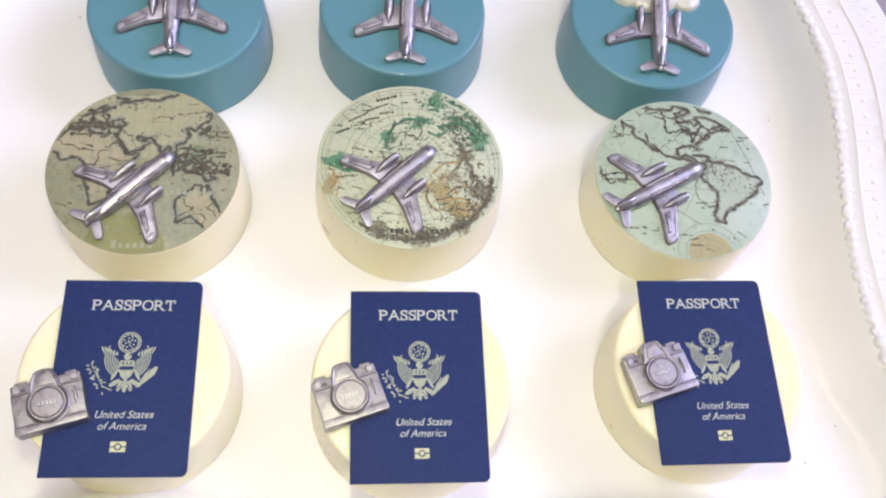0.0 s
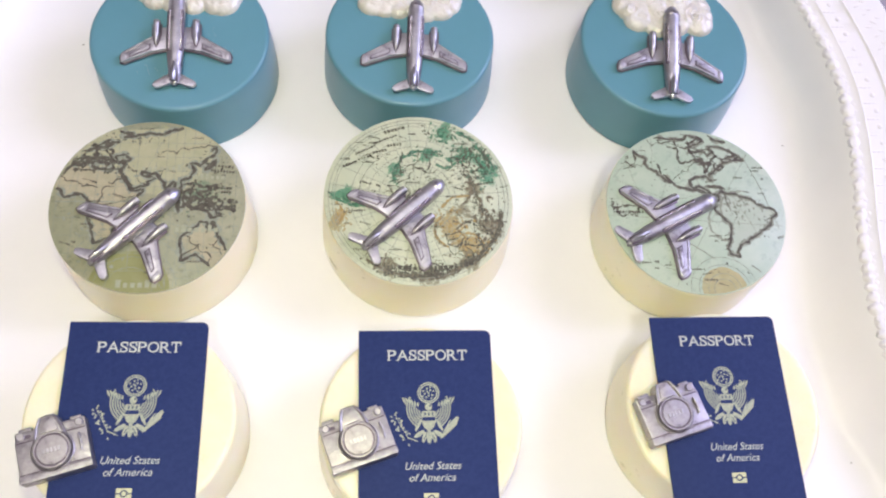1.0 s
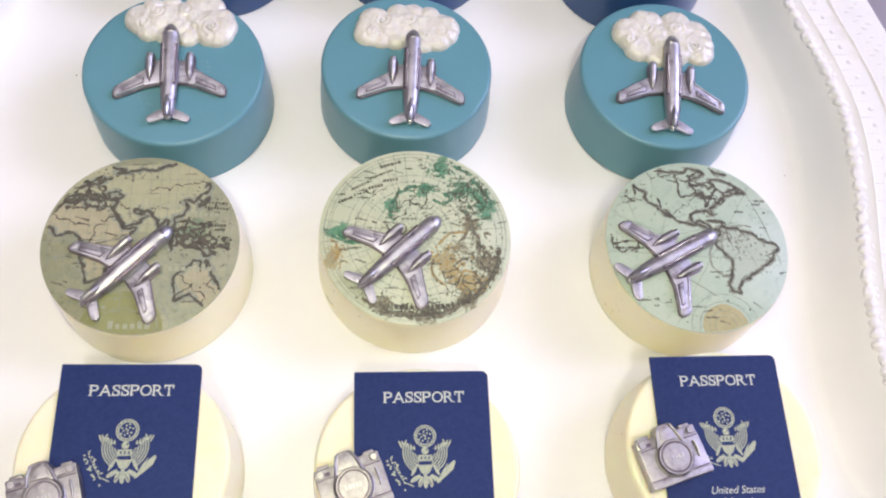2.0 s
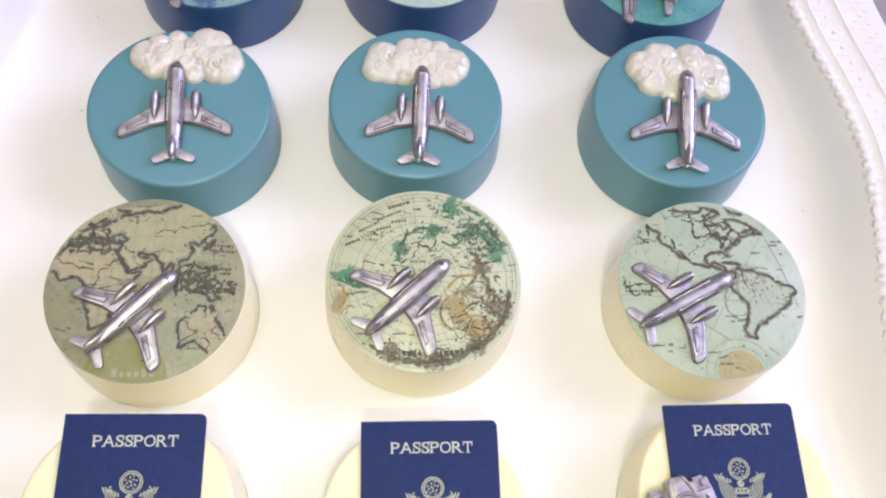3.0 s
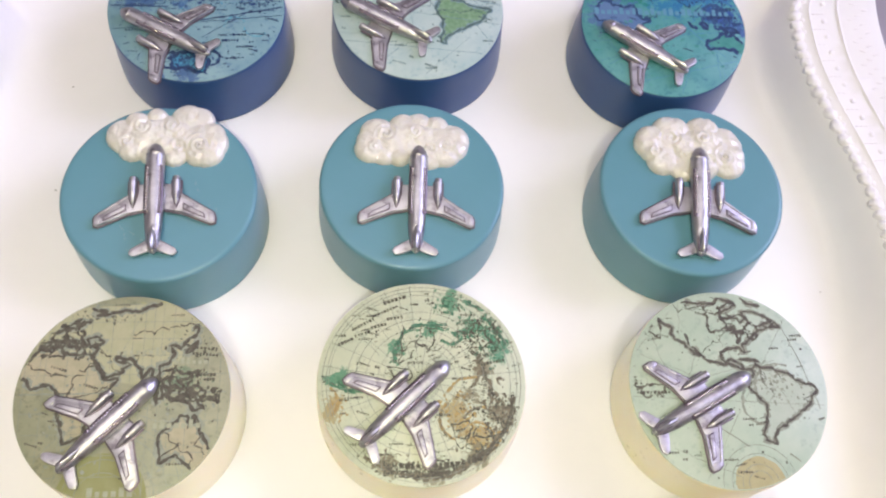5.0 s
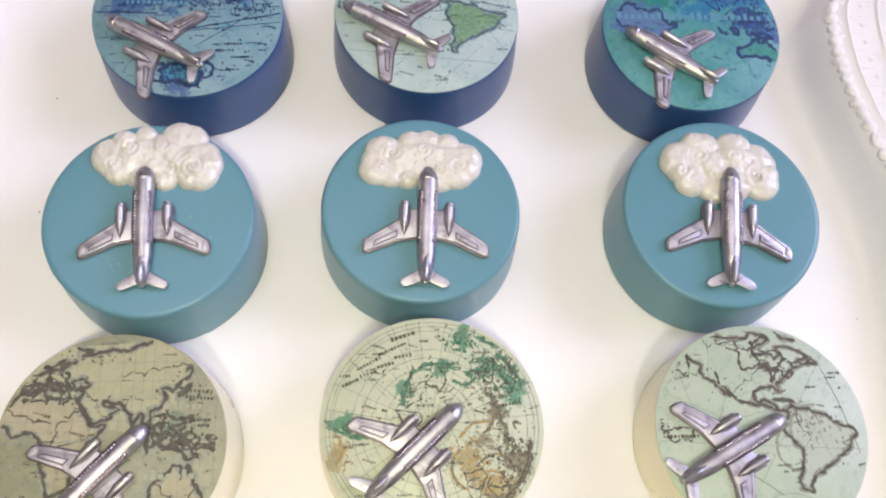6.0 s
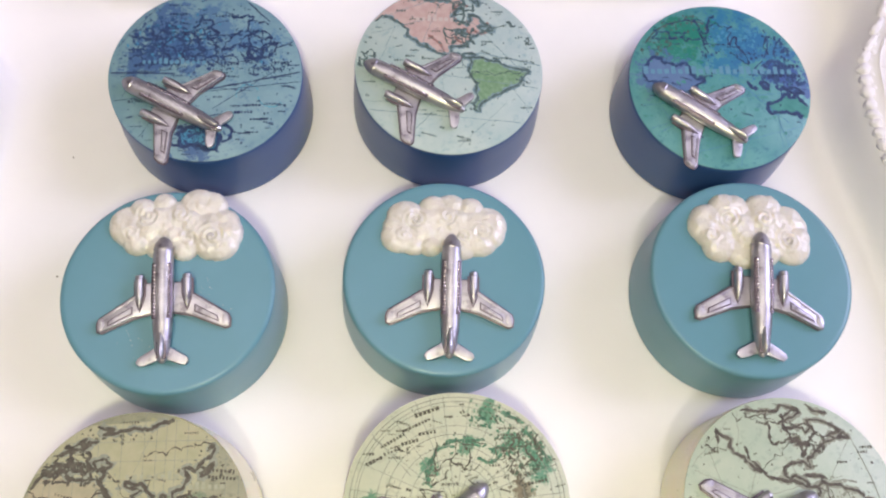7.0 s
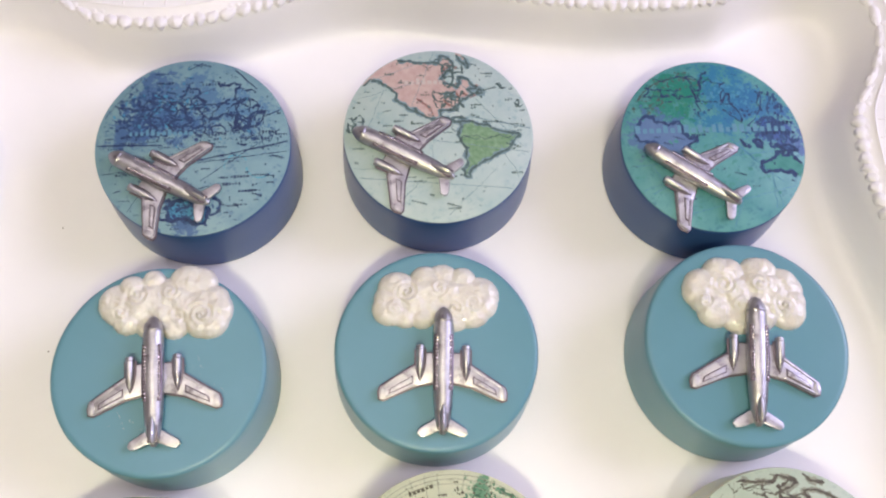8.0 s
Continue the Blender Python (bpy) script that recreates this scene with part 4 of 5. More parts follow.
def airplane(m, label):
    root = thing("toy_airplane", m, label, "airplane", "silver candy airplanes")
    bm = bmesh.new()
    add_tube(bm, [(0, -14.9, 1.9, 0.5, 0.5), (0, -14.3, 1.9, 1.0, 0.9), (0, -12, 1.9, 1.7, 1.4), (0, -8, 1.9, 2.15, 1.8), (0, -3, 1.95, 2.4, 2.1), (0, 6, 1.95, 2.45, 2.15), (0, 11.2, 1.95, 2.35, 2.1)], 20, 0.02)
    part("fuselage", bm, M_silver, root)
    bm = bmesh.new()
    add_tube(bm, [(0, 11.2, 1.95, 2.15, 1.9), (0, 11.5, 1.95, 2.15, 1.9), (0, 11.8, 1.95, 2.35, 2.05), (0, 13.2, 1.9, 2.0, 1.75), (0, 14.3, 1.8, 1.3, 1.2), (0, 14.9, 1.75, 0.7, 0.65), (0, 15.1, 1.7, 0.2, 0.2)], 20, 0.02)
    part("nose", bm, M_silver, root)
    for s in (-1, 1):
        bm = bmesh.new()
        add_prism(bm, [(s * 1.2, 4.0), (s * 6.0, 4.0), (s * 6.2, 1.6), (s * 14.6, -3.9), (s * 15.0, -5.2), (s * 14.8, -6.7), (s * 13.8, -6.9), (s * 6.6, -3.7), (s * 1.2, -2.6)], 0.1, 1.15, 0.25)
        wing = part("wing", bm, M_silver, root)
        # slightly larger dark plate: the wing's contact shade, put into the shape
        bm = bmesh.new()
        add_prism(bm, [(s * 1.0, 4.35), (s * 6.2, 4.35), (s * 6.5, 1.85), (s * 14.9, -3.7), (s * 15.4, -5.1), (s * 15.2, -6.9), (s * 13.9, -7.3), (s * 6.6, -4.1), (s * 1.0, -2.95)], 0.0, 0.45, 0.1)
        part("wing_edge", bm, M_dark, wing)
        # the recess is drawn as a thin dark plate, not cut in
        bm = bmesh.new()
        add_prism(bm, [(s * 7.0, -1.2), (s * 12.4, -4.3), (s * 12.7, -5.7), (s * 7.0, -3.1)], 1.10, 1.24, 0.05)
        part("flap_recess", bm, M_dark, wing)
        bm = bmesh.new()
        add_prism(bm, [(s * 7.3, -1.65), (s * 12.1, -4.4), (s * 12.3, -5.3), (s * 7.3, -2.9)], 1.20, 1.50, 0.12)
        part("flap", bm, M_silver, wing)
        bm = bmesh.new()
        add_prism(bm, [(s * 6.6, -3.05), (s * 13.5, -6.2), (s * 13.7, -6.75), (s * 6.6, -3.6)], 1.05, 1.48, 0.12)
        part("trailing_edge", bm, M_silver, wing)
        bm = bmesh.new()
        add_prism(bm, [(s * 13.6, -4.0), (s * 14.5, -4.2), (s * 14.8, -5.3), (s * 14.6, -6.5), (s * 13.7, -6.6), (s * 13.3, -5.2)], 1.05, 1.42, 0.15)
        part("wing_tip", bm, M_silver, wing)
        bm = bmesh.new()
        add_prism(bm, [(s * 6.4, 1.2), (s * 14.3, -3.95), (s * 14.2, -4.4), (s * 6.4, 0.65)], 1.05, 1.34, 0.1)
        part("leading_edge", bm, M_silver, wing)
        bm = bmesh.new()
        add_tube(bm, [(s * 5.4, -2.0, 1.3, 0.1, 0.1), (s * 5.4, -0.6, 1.5, 0.6, 0.7), (s * 5.4, 1.6, 1.6, 0.95, 1.1), (s * 5.4, 4.8, 1.6, 1.0, 1.15)], 12)
        engine = part("engine", bm, M_silver, root)
        bm = bmesh.new()
        add_tube(bm, [(s * 5.4, 4.75, 1.6, 0.8, 0.95), (s * 5.4, 5.0, 1.6, 1.08, 1.2), (s * 5.4, 5.7, 1.6, 1.0, 1.1), (s * 5.4, 5.9, 1.6, 0.6, 0.7)], 12)
        part("intake", bm, M_silver, engine)
        # flat dark plate, a little wider than the engine, outlines it
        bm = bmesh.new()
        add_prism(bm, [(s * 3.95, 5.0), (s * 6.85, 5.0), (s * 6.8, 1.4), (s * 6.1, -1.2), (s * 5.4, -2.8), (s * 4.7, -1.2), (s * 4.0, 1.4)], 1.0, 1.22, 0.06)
        part("pylon_groove", bm, M_dark, engine)
        bm = bmesh.new()
        add_prism(bm, [(s * 0.7, -10.8), (s * 1.6, -11.2), (s * 5.5, -13.6), (s * 5.9, -14.6), (s * 5.1, -15.4), (s * 4.0, -15.3), (s * 0.7, -14.0)], 1.0, 1.9, 0.22)
        part("tailplane", bm, M_silver, root)
        bm = bmesh.new()
        for k in range(15):
            add_ball(bm, s * 1.58, 7.6 - 0.82 * k, 3.66, 0.46, 0.30, 0.40, 8, 5)
        part("window_strip", bm, M_bright, root)["kind"] = "stuff"
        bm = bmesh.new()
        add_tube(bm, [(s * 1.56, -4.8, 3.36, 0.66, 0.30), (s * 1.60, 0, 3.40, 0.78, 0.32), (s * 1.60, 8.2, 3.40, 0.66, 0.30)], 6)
        part("window_groove", bm, M_dark, root)
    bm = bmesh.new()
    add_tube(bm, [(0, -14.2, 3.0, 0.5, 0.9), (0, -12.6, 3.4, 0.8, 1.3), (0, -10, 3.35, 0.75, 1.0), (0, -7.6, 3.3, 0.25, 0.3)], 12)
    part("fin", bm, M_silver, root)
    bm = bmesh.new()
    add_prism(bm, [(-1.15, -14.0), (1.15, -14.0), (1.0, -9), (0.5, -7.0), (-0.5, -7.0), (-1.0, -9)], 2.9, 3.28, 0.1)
    part("fin_root", bm, M_dark, root)
    return root


first_plane = airplane(pose(-0.0744, -0.0097, 0.02022, 0, 0, -43.8), "silver dusted candy airplane lying on a printed map")
for x, y, rz, size in ((-0.0044, -0.0058, -47.2, 1.0), (0.0696, -0.0071, -61.9, 1.02), (-0.0695, 0.1005, 61.1, 0.97), (-0.0076, 0.1060, 61.1, 0.98), (0.0678, 0.0983, 54.3, 0.96)):
    copy_thing(first_plane, pose(x, y, 0.02022, 0, 0, rz) @ Matrix.Scale(size, 4))
for x, y, rz, size in ((-0.0682, 0.0490, 2.0, 1.02), (-0.0001, 0.0490, -3.0, 1.02), (0.0768, 0.0484, -6.0, 1.06)):
    tagged(copy_thing(first_plane, pose(x, y, 0.0209, 3.6, 0, rz) @ Matrix.Scale(size, 4)), "silver dusted candy airplane with its nose on a cloud")

# ---- clouds ----


def cloud(m, seed, curls, label):
    """A low puffy plaque with a scalloped outline; rolled curls (x, y, radius, turn, sense) are pressed into its top."""
    rng = random.Random(seed)
    root = thing("sugar_cloud", m, label, "cloud topper", "pearl candy clouds")
    puffs = []
    for k in range(14):
        a = math.tau * (k + rng.uniform(-0.4, 0.4)) / 14
        c, q = math.cos(a), math.sin(a)
        e = (abs(c) ** 2.7 + abs(q) ** 2.7) ** (-1 / 2.7)
        puffs.append((10.9 * e * c, 4.6 * e * q + (0.9 if abs(c) < 0.6 and q > 0 else -0.3), rng.uniform(2.7, 4.8), rng.uniform(2.1, 2.8)))
    puffs += [(rng.uniform(-8, 8), rng.uniform(-2.6, 2.6), rng.uniform(3.4, 4.8), rng.uniform(2.6, 3.0)) for k in range(9)]
    puffs += [(-6, 0, 6.0, 2.2), (0, 0, 6.4, 2.4), (6, 0, 6.0, 2.2)]

    def height(x, y):
        tall = 0.0
        for px, py, r, h in puffs:
            d = ((x - px) ** 2 + (y - py) ** 2) / (r * r)
            if d < 1:
                tall = max(tall, h * (1 - d) ** 0.42)
        if tall <= 0:
            return 0.0
        v = Vector((x, y, seed * 7.1))
        fine = 0.30 * noise.noise(v * 0.55) - 0.26 * abs(noise.noise(v * 0.9 + Vector((3, 1, 0)))) + 0.05 * noise.noise(v * 2.2)
        for cx, cy, r, turn, sense in curls:
            d = math.hypot(x - cx, y - cy)
            if d < r:
                swirl = math.cos(math.tau * d / 1.45 - sense * math.atan2(y - cy, x - cx) + turn)
                fine += (0.17 * swirl + 0.16) * (1 - (d / r) ** 3)
        return max(0.0, tall + fine * min(1.0, tall / 1.4))

    step, nx, ny = 0.22, 150, 88
    verts, index = [], {}
    tall = [[height((i - nx / 2) * step, (j - ny / 2) * step) for j in range(ny)] for i in range(nx)]
    faces = []

    def vert(i, j):
        if (i, j) not in index:
            index[i, j] = len(verts)
            verts.append(((i - nx / 2) * step, (j - ny / 2) * step, tall[i][j]))
        return index[i, j]

    for i in range(nx - 1):
        for j in range(ny - 1):
            if max(tall[i][j], tall[i + 1][j], tall[i][j + 1], tall[i + 1][j + 1]) > 0:
                faces.append((vert(i, j), vert(i + 1, j), vert(i + 1, j + 1), vert(i, j + 1)))
    me = bpy.data.meshes.new("puff")
    me.from_pydata(verts, [], faces)
    bm = bmesh.new()
    bm.from_mesh(me)
    bpy.data.meshes.remove(me)
    bmesh.ops.smooth_vert(bm, verts=bm.verts, factor=0.4, use_axis_x=True, use_axis_y=True, use_axis_z=True)
    rim = [e for e in bm.edges if e.is_boundary]
    low = bmesh.ops.extrude_edge_only(bm, edges=rim)["geom"]
    for v in low:
        if isinstance(v, bmesh.types.BMVert):
            v.co.z = -0.15
    puff = part("puff", bm, M_pearl, root)
    puff.data.set_sharp_from_angle(angle=radians(180))
    for cx, cy, r, turn, sense in curls[:1]:
        bm = bmesh.new()
        rows = []
        for k in range(46):
            a = 0.9 + k * 0.17
            d = 1.45 * a / math.tau
            if d > r * 0.8:
                break
            ang = sense * (a + turn)
            px, py = cx + d * math.cos(ang), cy + d * math.sin(ang)
            size = 0.46 * (1 - 0.5 * k / 46)
            rows.append((px, py, height(px, py) - 0.22, size, size, size * 0.8, 0))
        part("curl", balls(rows, 8, 6), M_pearl, root)
    return root


cloud(pose(-0.0665, 0.0680, 0.0199, 0, 0, -4) @ Matrix.Scale(1.05, 4), 1, ((8.6, -2.6, 4.2, 0.4, 1), (-6.4, 1.6, 3.6, 2.0, -1), (0.8, 2.6, 3.2, 4.0, 1), (-9.8, -2.8, 2.4, 1.0, 1), (3.2, -3.0, 2.6, 3.0, -1)), "pearly white candy cloud with a curl on teal cookie")
cloud(pose(-0.0012, 0.0672, 0.0199, 0, 0, 0) @ Matrix.Diagonal((1.03, 0.95, 0.95, 1.0)), 2, ((-6.6, 1.8, 3.8, 1.0, 1), (1.2, 2.4, 3.6, 3.0, -1), (9.2, -1.8, 3.4, 0.5, 1), (-9.4, -2.6, 2.6, 2.0, -1), (4.6, -3.2, 2.4, 5.0, 1)), "pearly white candy cloud on teal cookie")
cloud(pose(0.0772, 0.0655, 0.0199, 0, 0, -6) @ Matrix.Scale(1.06, 4), 3, ((8.8, -2.2, 3.6, 2.6, -1), (-5.6, 2.0, 3.8, 0.2, 1), (3.0, 2.8, 3.0, 1.7, 1), (-10.0, -2.4, 2.6, 4.0, 1), (-1.6, -3.0, 2.4, 2.0, -1)), "pearly white candy cloud on teal cookie")

# ---- passports ----


def text_mesh(name, words, size, material, parent, x, y, z, shear=0.0, bold=0.0, stretch=1.0):
    data = bpy.data.curves.new(name, "FONT")
    data.body, data.size, data.align_x, data.align_y = words, size, "CENTER", "CENTER"
    data.shear, data.offset, data.extrude = shear, bold, 0.02
    tmp = new("tmp", data)
    bpy.context.view_layer.update()
    me = bpy.data.meshes.new_from_object(tmp.evaluated_get(bpy.context.evaluated_depsgraph_get()))
    bpy.data.objects.remove(tmp)
    me.transform(Matrix.Translation((x * MM, y * MM, z * MM)) @ Matrix.Diagonal((MM * stretch, MM, MM, 1)))
    me.materials.clear()
    me.materials.append(material)
    ob = new(name, me)
    ob.parent = parent
    return ob


def serif_letter(letter, x, y, wide, high, z, parent):
    """One capital of the built-in font, set to a width and height, with slab feet like those of a book face."""
    ob = text_mesh("letter", letter, 4.0, M_letter, parent, 0, 0, 0, 0, 0.0)
    co = np.array([v.co for v in ob.data.vertices])
    lo, hi = co.min(0), co.max(0)
    ob.data.transform(Matrix.Translation((x * MM, y * MM, z * MM)) @ Matrix.Diagonal((wide * MM / (hi[0] - lo[0]), high * MM / (hi[1] - lo[1]), 1, 1)) @ Matrix.Translation((-(lo[0] + hi[0]) / 2, -(lo[1] + hi[1]) / 2, 0)))
    bm = bmesh.new()
    bm.from_mesh(ob.data)
    bmesh.ops.scale(bm, vec=(1000, 1000, 1000), verts=bm.verts)
    w, h = wide / 2, high / 2
    feet = {"P": ((-w + 0.25, -h), (-w + 0.15, h)), "A": ((-w + 0.15, -h), (w - 0.15, -h)), "R": ((-w + 0.25, -h), (w - 0.1, -h), (-w + 0.15, h)), "T": ((0, -h),)}.get(letter, ())
    for fx, fy in feet:
        s = 0.13 if fy < 0 else -0.13
        add_flat(bm, [(x + fx - 0.46, y + fy), (x + fx + 0.46, y + fy), (x + fx + 0.46, y + fy + 1.3 * s), (x + fx - 0.46, y + fy + 1.3 * s)], z + 0.025)
    if letter == "T":
        for fx in (-w + 0.12, w - 0.12):
            add_flat(bm, [(x + fx - 0.13, y + h), (x + fx + 0.13, y + h), (x + fx + 0.13, y + h - 0.95), (x + fx - 0.13, y + h - 0.95)], z + 0.025)
    if letter == "S":
        for fx, fy in ((w - 0.2, h - 0.6), (-w + 0.2, -h + 0.6)):
            add_flat(bm, [(x + fx - 0.13, y + fy - 0.55), (x + fx + 0.13, y + fy - 0.55), (x + fx + 0.13, y + fy + 0.55), (x + fx - 0.13, y + fy + 0.55)], z + 0.025)
    bmesh.ops.scale(bm, vec=(MM, MM, MM), verts=bm.verts)
    bm.to_mesh(ob.data)
    bm.free()


def feather(bm, x, y, a, long, wide, z):
    c, s = math.cos(a), math.sin(a)
    pts = [(0, -wide * 0.3), (long * 0.5, -wide * 0.5), (long * 0.9, -wide * 0.3), (long, 0), (long * 0.9, wide * 0.3), (long * 0.5, wide * 0.5), (0, wide * 0.3)]
    add_flat(bm, [(x + c * px - s * py, y + s * px + c * py) for px, py in pts], z)


def ring(bm, x, y, r0, r1, z, n=40, a0=0.0, a1=math.tau):
    prev = None
    for i in range(n + 1):
        a = a0 + (a1 - a0) * i / n
        pair = bm.verts.new((x + r0 * math.cos(a), y + r0 * math.sin(a), z)), bm.verts.new((x + r1 * math.cos(a), y + r1 * math.sin(a), z))
        if prev:
            bm.faces.new((prev[0], prev[1], pair[1], pair[0]))
        prev = pair


def passport(m, label):
    root = thing("passport_topper", m, label, "passport", "passport toppers")
    z = 0.62
    bm = bmesh.new()
    add_prism(bm, rounded(33.8, 49.2, (1.6, 0.2, 0.2, 1.6)), 0.0, 0.6, 0.12)
    cover = part("cover", bm, M_passport, root)
    at = -9.5
    for letter, wide in zip("PASSPORT", (2.05, 2.75, 1.9, 1.9, 2.05, 2.75, 2.4, 2.35)):
        serif_letter(letter, at + wide / 2, 18.0, wide, 2.75, z, root)
        at += wide + 0.27
    text_mesh("country_line", "United States", 2.6, M_letter, root, 1.0, -9.9, z, 0.28, 0.0, 0.98)
    text_mesh("country_line", "of America", 2.6, M_letter, root, 0.8, -12.7, z, 0.28, 0.0, 0.98)
    # crest: ringed disc of stars over a shield with spread feathers, a branch and arrows
    bm = bmesh.new()
    ring(bm, 0.5, 8.2, 2.45, 2.75, z)
    ring(bm, 0.5, 8.2, 1.95, 2.25, z)
    for k in range(13):
        a, d = k * 2.4, 0.48 * math.sqrt(k)
        ring(bm, 0.5 + d * math.cos(a), 8.2 + d * math.sin(a), 0.0, 0.26, z, 8)
    for k in range(26):
        a = math.tau * k / 26
        feather(bm, 0.5 + 2.3 * math.cos(a), 8.2 + 2.3 * math.sin(a), a, 0.3, 0.2, z)
    part("star_disc", bm, M_gold, root)["kind"] = "stuff"
    bm = bmesh.new()
    for s in (-1, 1):
        for k in range(6):
            r0, lo, hi = 2.3 + 0.58 * k, -1.25 + 0.06 * k, 0.05 + 0.11 * k
            ring(bm, 0.4, 4.3, r0, r0 + 0.32, z + 0.002 * k, 14, *((lo, hi) if s > 0 else (math.pi - lo, math.pi - hi)))
        for k in range(5):
            feather(bm, 0.4 + s * (2.6 + 0.62 * k), 4.4 + 0.35 * k, math.pi / 2 - s * (0.05 + 0.10 * k), 1.5, 0.5, z + 0.03)
        feather(bm, 0.4 + s * 1.2, -1.3, -math.pi / 2 + s * 1.0, 3.0, 1.2, z)
        feather(bm, 0.4 + s * 0.8, -1.6, -math.pi / 2 + s * 0.3, 2.7, 1.1, z)
    feather(bm, 0.4, -1.2, -math.pi / 2, 3.3, 1.3, z)
    part("crest_plumage", bm, M_gold, root)["kind"] = "stuff"
    bm = bmesh.new()
    add_flat(bm, [(-1.3, 3.6), (2.1, 3.6), (2.2, 1.0), (1.5, -0.6), (0.4, -1.4), (-0.7, -0.6), (-1.4, 1.0)], z + 0.02)
    ring(bm, 0.4, 4.6, 0, 0.9, z + 0.02, 14)
    for s in (-1, 1):
        feather(bm, 0.4 + s * 5.6, 5.4, math.pi / 2 - s * 0.45, 2.0, 0.5, z + 0.01)
        feather(bm, 0.4 + s * 2.0, 1.2, -math.pi / 2 + s * 0.5, 3.0, 0.8, z + 0.01)
    shield = part("shield", bm, M_gold, root)
    bm = bmesh.new()
    add_flat(bm, [(-1.2, 2.1), (2.0, 2.1), (2.0, 1.2), (-1.2, 1.2)], z + 0.04)
    for k in range(3):
        add_flat(bm, [(-0.7 + k * 0.95, 3.2), (-0.35 + k * 0.95, 3.2), (-0.35 + k * 0.95, 2.5), (-0.7 + k * 0.95, 2.5)], z + 0.04)
    for s in (-1, 1):
        feather(bm, 0.4 + s * 1.9, 3.9, math.pi / 2 - s * 0.9, 1.6, 0.7, z + 0.045)
        feather(bm, 0.4 + s * 0.5, -2.0, -math.pi / 2 + s * 0.55, 2.2, 0.18, z + 0.045)
    ring(bm, 0.75, 4.85, 0, 0.2, z + 0.05, 8)
    part("shield_band", bm, M_passport, shield)
    bm = bmesh.new()
    for k in range(10):
        t = k / 9
        x, y = -4.3 - 3.6 * t ** 0.7, -3.6 + 5.8 * t
        for s in (-1, 0, 1):
            a = 2.2 + s * 1.35 + 0.9 * math.sin(k * 2.3 + s)
            d = 0.45 + 0.5 * abs(math.sin(k * 1.7 + 2 * s))
            feather(bm, x + d * math.cos(a), y + d * math.sin(a), a + 0.6 * s, 0.62, 0.44, z + 0.003 * (s + 1))
    feather(bm, -2.4, -3.9, 2.75, 2.6, 0.3, z)
    feather(bm, -4.6, -3.3, 2.1, 6.2, 0.2, z)
    part("branch", bm, M_gold, root)["kind"] = "stuff"
    bm = bmesh.new()
    for k in range(5):
        feather(bm, 3.2, -3.2, 0.70 + 0.09 * k, 5.6, 0.42, z)
    feather(bm, 5.6, -0.8, 0.95, 3.6, 1.4, z + 0.01)
    part("arrow_bundle", bm, M_gold, root)["kind"] = "stuff"
    bm = bmesh.new()
    add_flat(bm, [(-1.3, -18.8), (2.3, -18.8), (2.3, -16.3), (-1.3, -16.3)], z)
    chip = part("chip_mark", bm, M_chip, root)
    bm = bmesh.new()
    ring(bm, 0.5, -17.55, 0.55, 0.85, z + 0.02, 20)
    add_flat(bm, [(-1.3, -17.7), (-0.3, -17.7), (-0.3, -17.4), (-1.3, -17.4)], z + 0.02)
    add_flat(bm, [(1.3, -17.7), (2.3, -17.7), (2.3, -17.4), (1.3, -17.4)], z + 0.02)
    part("chip_lines", bm, M_passport, chip)
    for ob in root.children_recursive:
        for poly in ob.data.polygons:
            if poly.normal.z < -0.99 and ob.name.split(".")[0] not in ("cover", "letter", "country_line"):
                poly.flip()
    return root


first_pass = passport(pose(-0.0711, -0.0600, 0.02005, 0, 0, -0.6), "navy printed passport booklet topper with pale lettering")
copy_thing(first_pass, pose(0.0005, -0.0626, 0.02005, 0, 0, 0.0))
copy_thing(first_pass, pose(0.0772, -0.0592, 0.02005, 0, 0, 0.5))

# ---- cameras ----


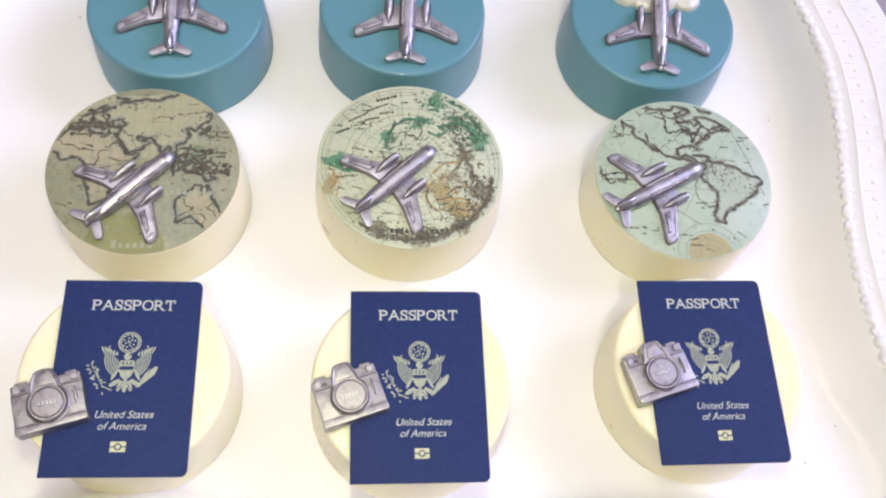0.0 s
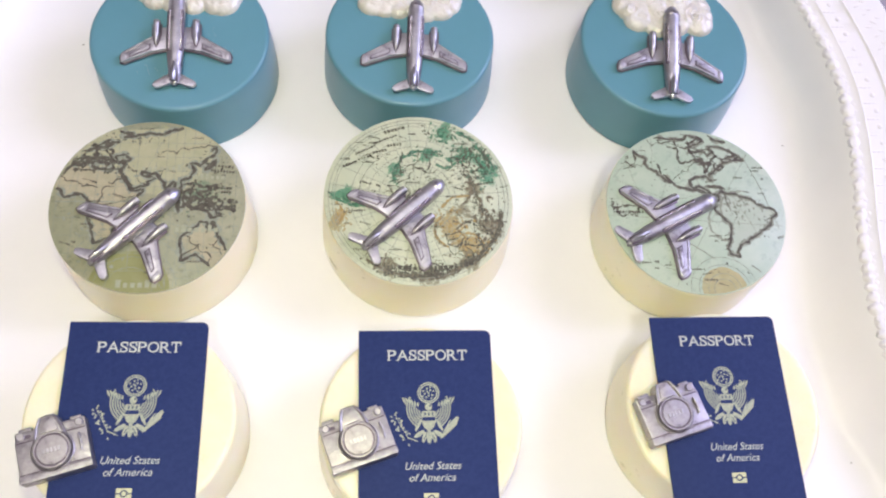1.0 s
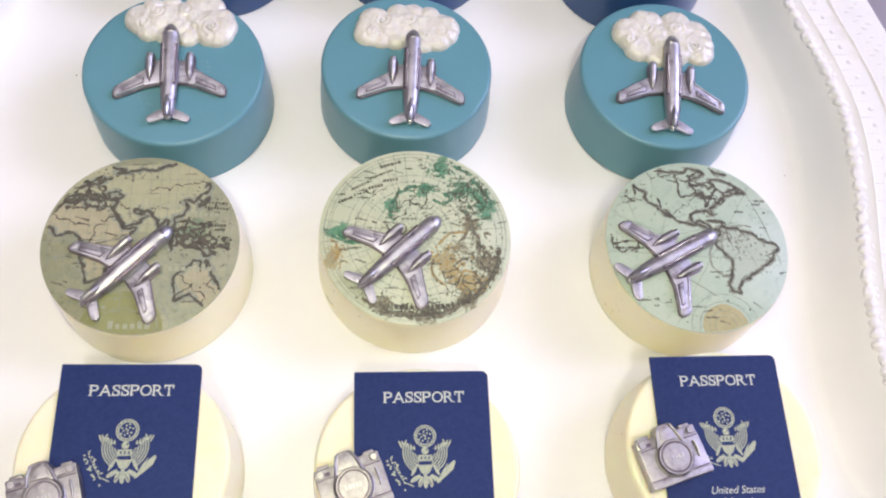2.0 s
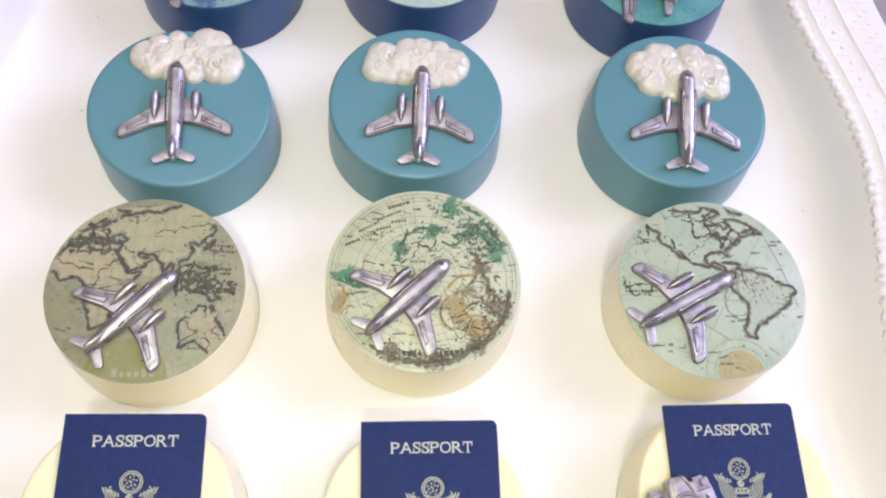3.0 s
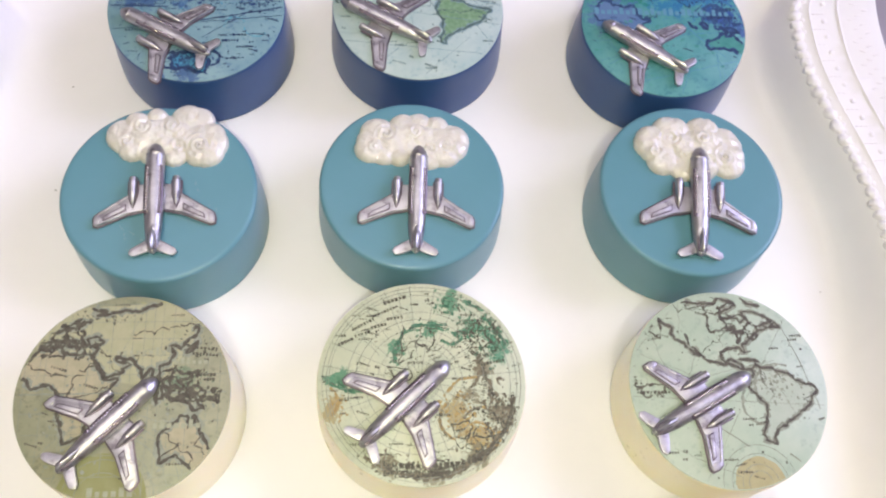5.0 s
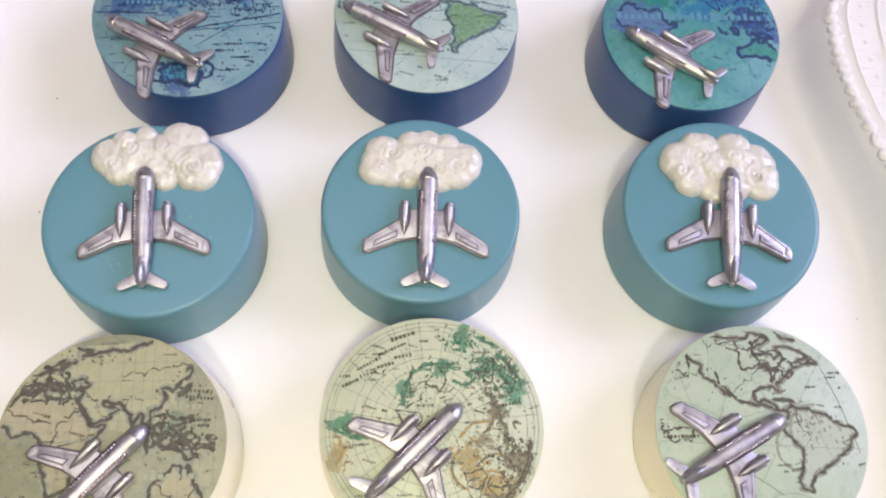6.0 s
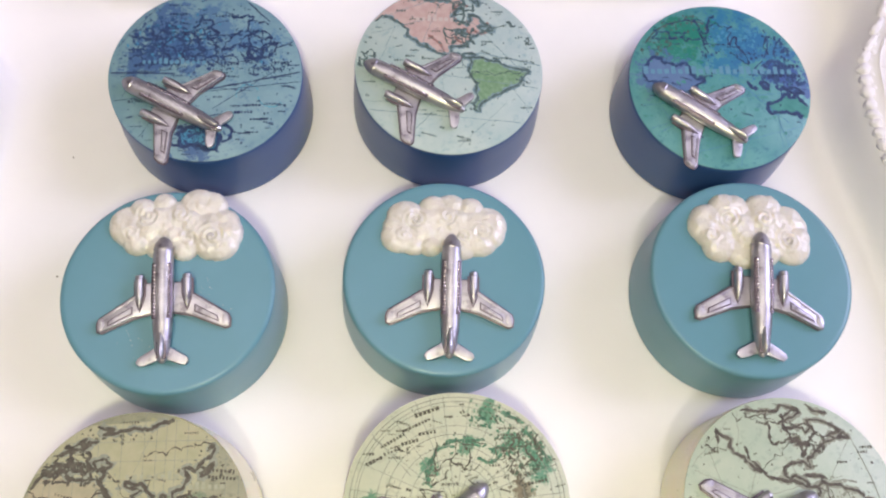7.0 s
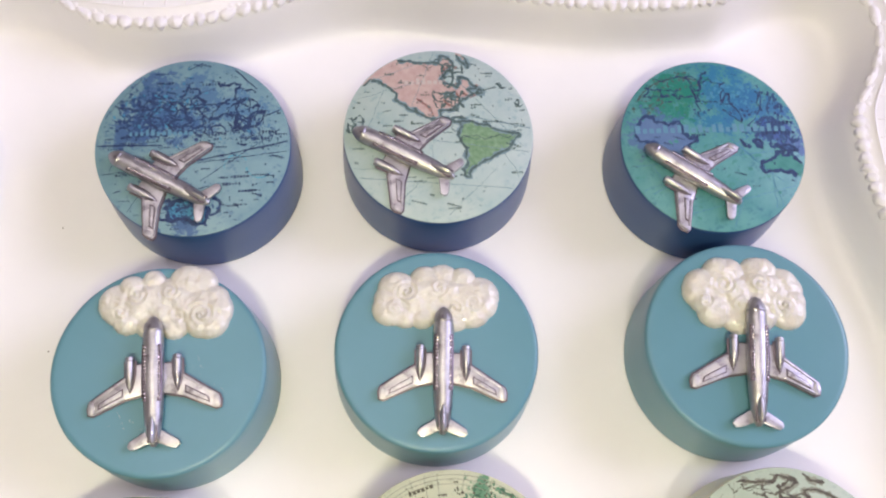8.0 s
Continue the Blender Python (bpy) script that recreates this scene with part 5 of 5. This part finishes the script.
def toy_camera(m, label):
    root = thing("toy_camera", m, label, "camera topper", "silver candy cameras")
    bm = bmesh.new()
    add_prism(bm, rounded(16.2, 9.0, 0.7), 0.0, 3.6, 0.4)
    body = part("body", bm, M_pewter, root)
    bm = bmesh.new()
    add_prism(bm, [(x, y + 5.1) for x, y in rounded(16.0, 2.6, 0.4)], 0.0, 3.2, 0.35)
    part("top_plate", bm, M_pewter, root)
    bm = bmesh.new()
    add_prism(bm, [(x, y - 4.9) for x, y in rounded(16.4, 1.9, 0.5)], 0.0, 3.9, 0.4)
    part("base_plate", bm, M_pewter, root)
    bm = bmesh.new()
    add_prism(bm, [(-3.4, 3.6), (3.4, 3.6), (2.2, 8.0), (1.5, 8.6), (-1.5, 8.6), (-2.2, 8.0)], 0.0, 4.2, 0.5)
    part("prism_hump", bm, M_pewter, root)
    bm = bmesh.new()
    add_prism(bm, [(-2.1, 4.4), (2.1, 4.4), (1.4, 7.3), (-1.4, 7.3)], 4.1, 4.6, 0.2)
    part("hump_panel", bm, M_pewter, root)
    bm = bmesh.new()
    add_lathe(bm, [(4.4, 3.2), (4.4, 4.5), (4.2, 4.8), (3.9, 4.8), (3.75, 4.55), (3.7, 4.4), (0, 4.4)], 40)
    lens = part("lens_ring", bm, M_pewter, root)
    bm = bmesh.new()
    add_lathe(bm, [(3.55, 4.35), (3.55, 4.6), (3.4, 4.75), (2.0, 4.8), (0, 4.8)], 32)
    part("lens_cap", bm, M_pewter, lens)
    bm = bmesh.new()
    for k in range(5):
        add_box(bm, -2.1 + 0.86 * k, -1.5 + 0.86 * k, -0.55, 0.55, 4.7, 5.05, 0.08)
    part("cap_lettering", bm, M_silver, lens, "raised unreadable lettering")
    bm = bmesh.new()
    add_prism(bm, [(x - 5.6, y + 6.7) for x, y in rounded(3.0, 1.1, 0.3)], 0.3, 2.8, 0.25)
    part("rewind_knob", bm, M_pewter, root)
    bm = bmesh.new()
    add_prism(bm, [(x + 5.8, y + 6.7) for x, y in rounded(2.6, 0.9, 0.3)], 0.3, 2.6, 0.25)
    part("shutter_dial", bm, M_pewter, root)
    bm = bmesh.new()
    add_box(bm, -7.0, -4.4, 3.9, 5.3, 3.1, 3.5, 0.12)
    part("viewfinder_window", bm, M_dark, root)
    bm = bmesh.new()
    add_tube(bm, [(6.2, -1.6, 3.8, 0.2, 0.2), (6.4, 0.2, 4.0, 0.35, 0.35), (6.2, 2.6, 3.9, 0.3, 0.3)], 8)
    part("self_timer_lever", bm, M_pewter, root)
    bm = bmesh.new()
    add_box(bm, -8.0, 8.0, -4.05, -3.75, 3.3, 3.7, 0.05)
    part("base_groove", bm, M_dark, root)
    for s in (-1, 1):
        bm = bmesh.new()
        add_tube(bm, [(s * 3.3, 3.4, 4.1, 0.42, 0.5), (s * 2.6, 6.0, 4.3, 0.42, 0.5), (s * 1.7, 8.1, 4.1, 0.4, 0.5), (s * 0.2, 8.5, 4.0, 0.35, 0.45)], 8)
        part("hump_ridge", bm, M_pewter, root)
        bm = bmesh.new()
        add_box(bm, min(s * 3.6, s * 7.8), max(s * 3.6, s * 7.8), 3.55, 3.85, 3.2, 3.72, 0.05)
        part("panel_line", bm, M_dark, root)
        bm = bmesh.new()
        add_lathe(bm, [(1.0, 2.6), (1.0, 3.5), (0.8, 3.75), (0, 3.75)], 16)
        bmesh.ops.translate(bm, vec=(s * 6.6, 5.2, 0), verts=bm.verts)
        part("top_screw", bm, M_pewter, root)
    bm = bmesh.new()
    add_lathe(bm, [(4.95, 3.2), (4.95, 3.95), (4.7, 4.1), (4.45, 3.9)], 40)
    part("lens_mount", bm, M_pewter, lens)
    bm = bmesh.new()
    add_lathe(bm, [(3.78, 4.4), (3.78, 4.60), (3.5, 4.60), (3.5, 4.4)], 40)
    part("lens_groove", bm, M_dark, lens)
    return root


first_cam = toy_camera(pose(-0.0868, -0.0680, 0.02068, 0, 0, 15.8), "silver pewter-look candy camera resting on a passport edge")
copy_thing(first_cam, pose(-0.0164, -0.0668, 0.02068, 0, 0, 18.5))
copy_thing(first_cam, pose(0.0622, -0.0615, 0.02068, 0, 0, 17.0))

# ---- kiln specks in the glaze ----
spots = ((121.0, -62, 0.3), (122.5, -66, 0.25), (119, -70, 0.22), (108, -80, 0.25), (-100, 96, 0.22), (-101, 62, 0.25), (-64, 146, 0.25), (118, 30, 0.2))
part("kiln_speck", balls([(x, y, 0.0, r, r, 0.1, 0) for x, y, r in spots]), M_speck, platter)["kind"] = "stuff"

# ---- stray silver dust on one teal cookie ----
rng = random.Random(12)
rows = []
for x, y, n in ((12, -6, 26), (-3, -14, 8), (9, 1, 10), (-8, -11, 8)):
    for k in range(n):
        r = rng.uniform(0.05, 0.16)
        rows.append((x + rng.gauss(0, 1.8), y + rng.gauss(0, 1.3), 20.02, r, r * 0.8, 0.03, 0))
part("silver_dust", balls(rows, 6, 4), M_silver, dusty, "stray silver dust")["kind"] = "stuff"
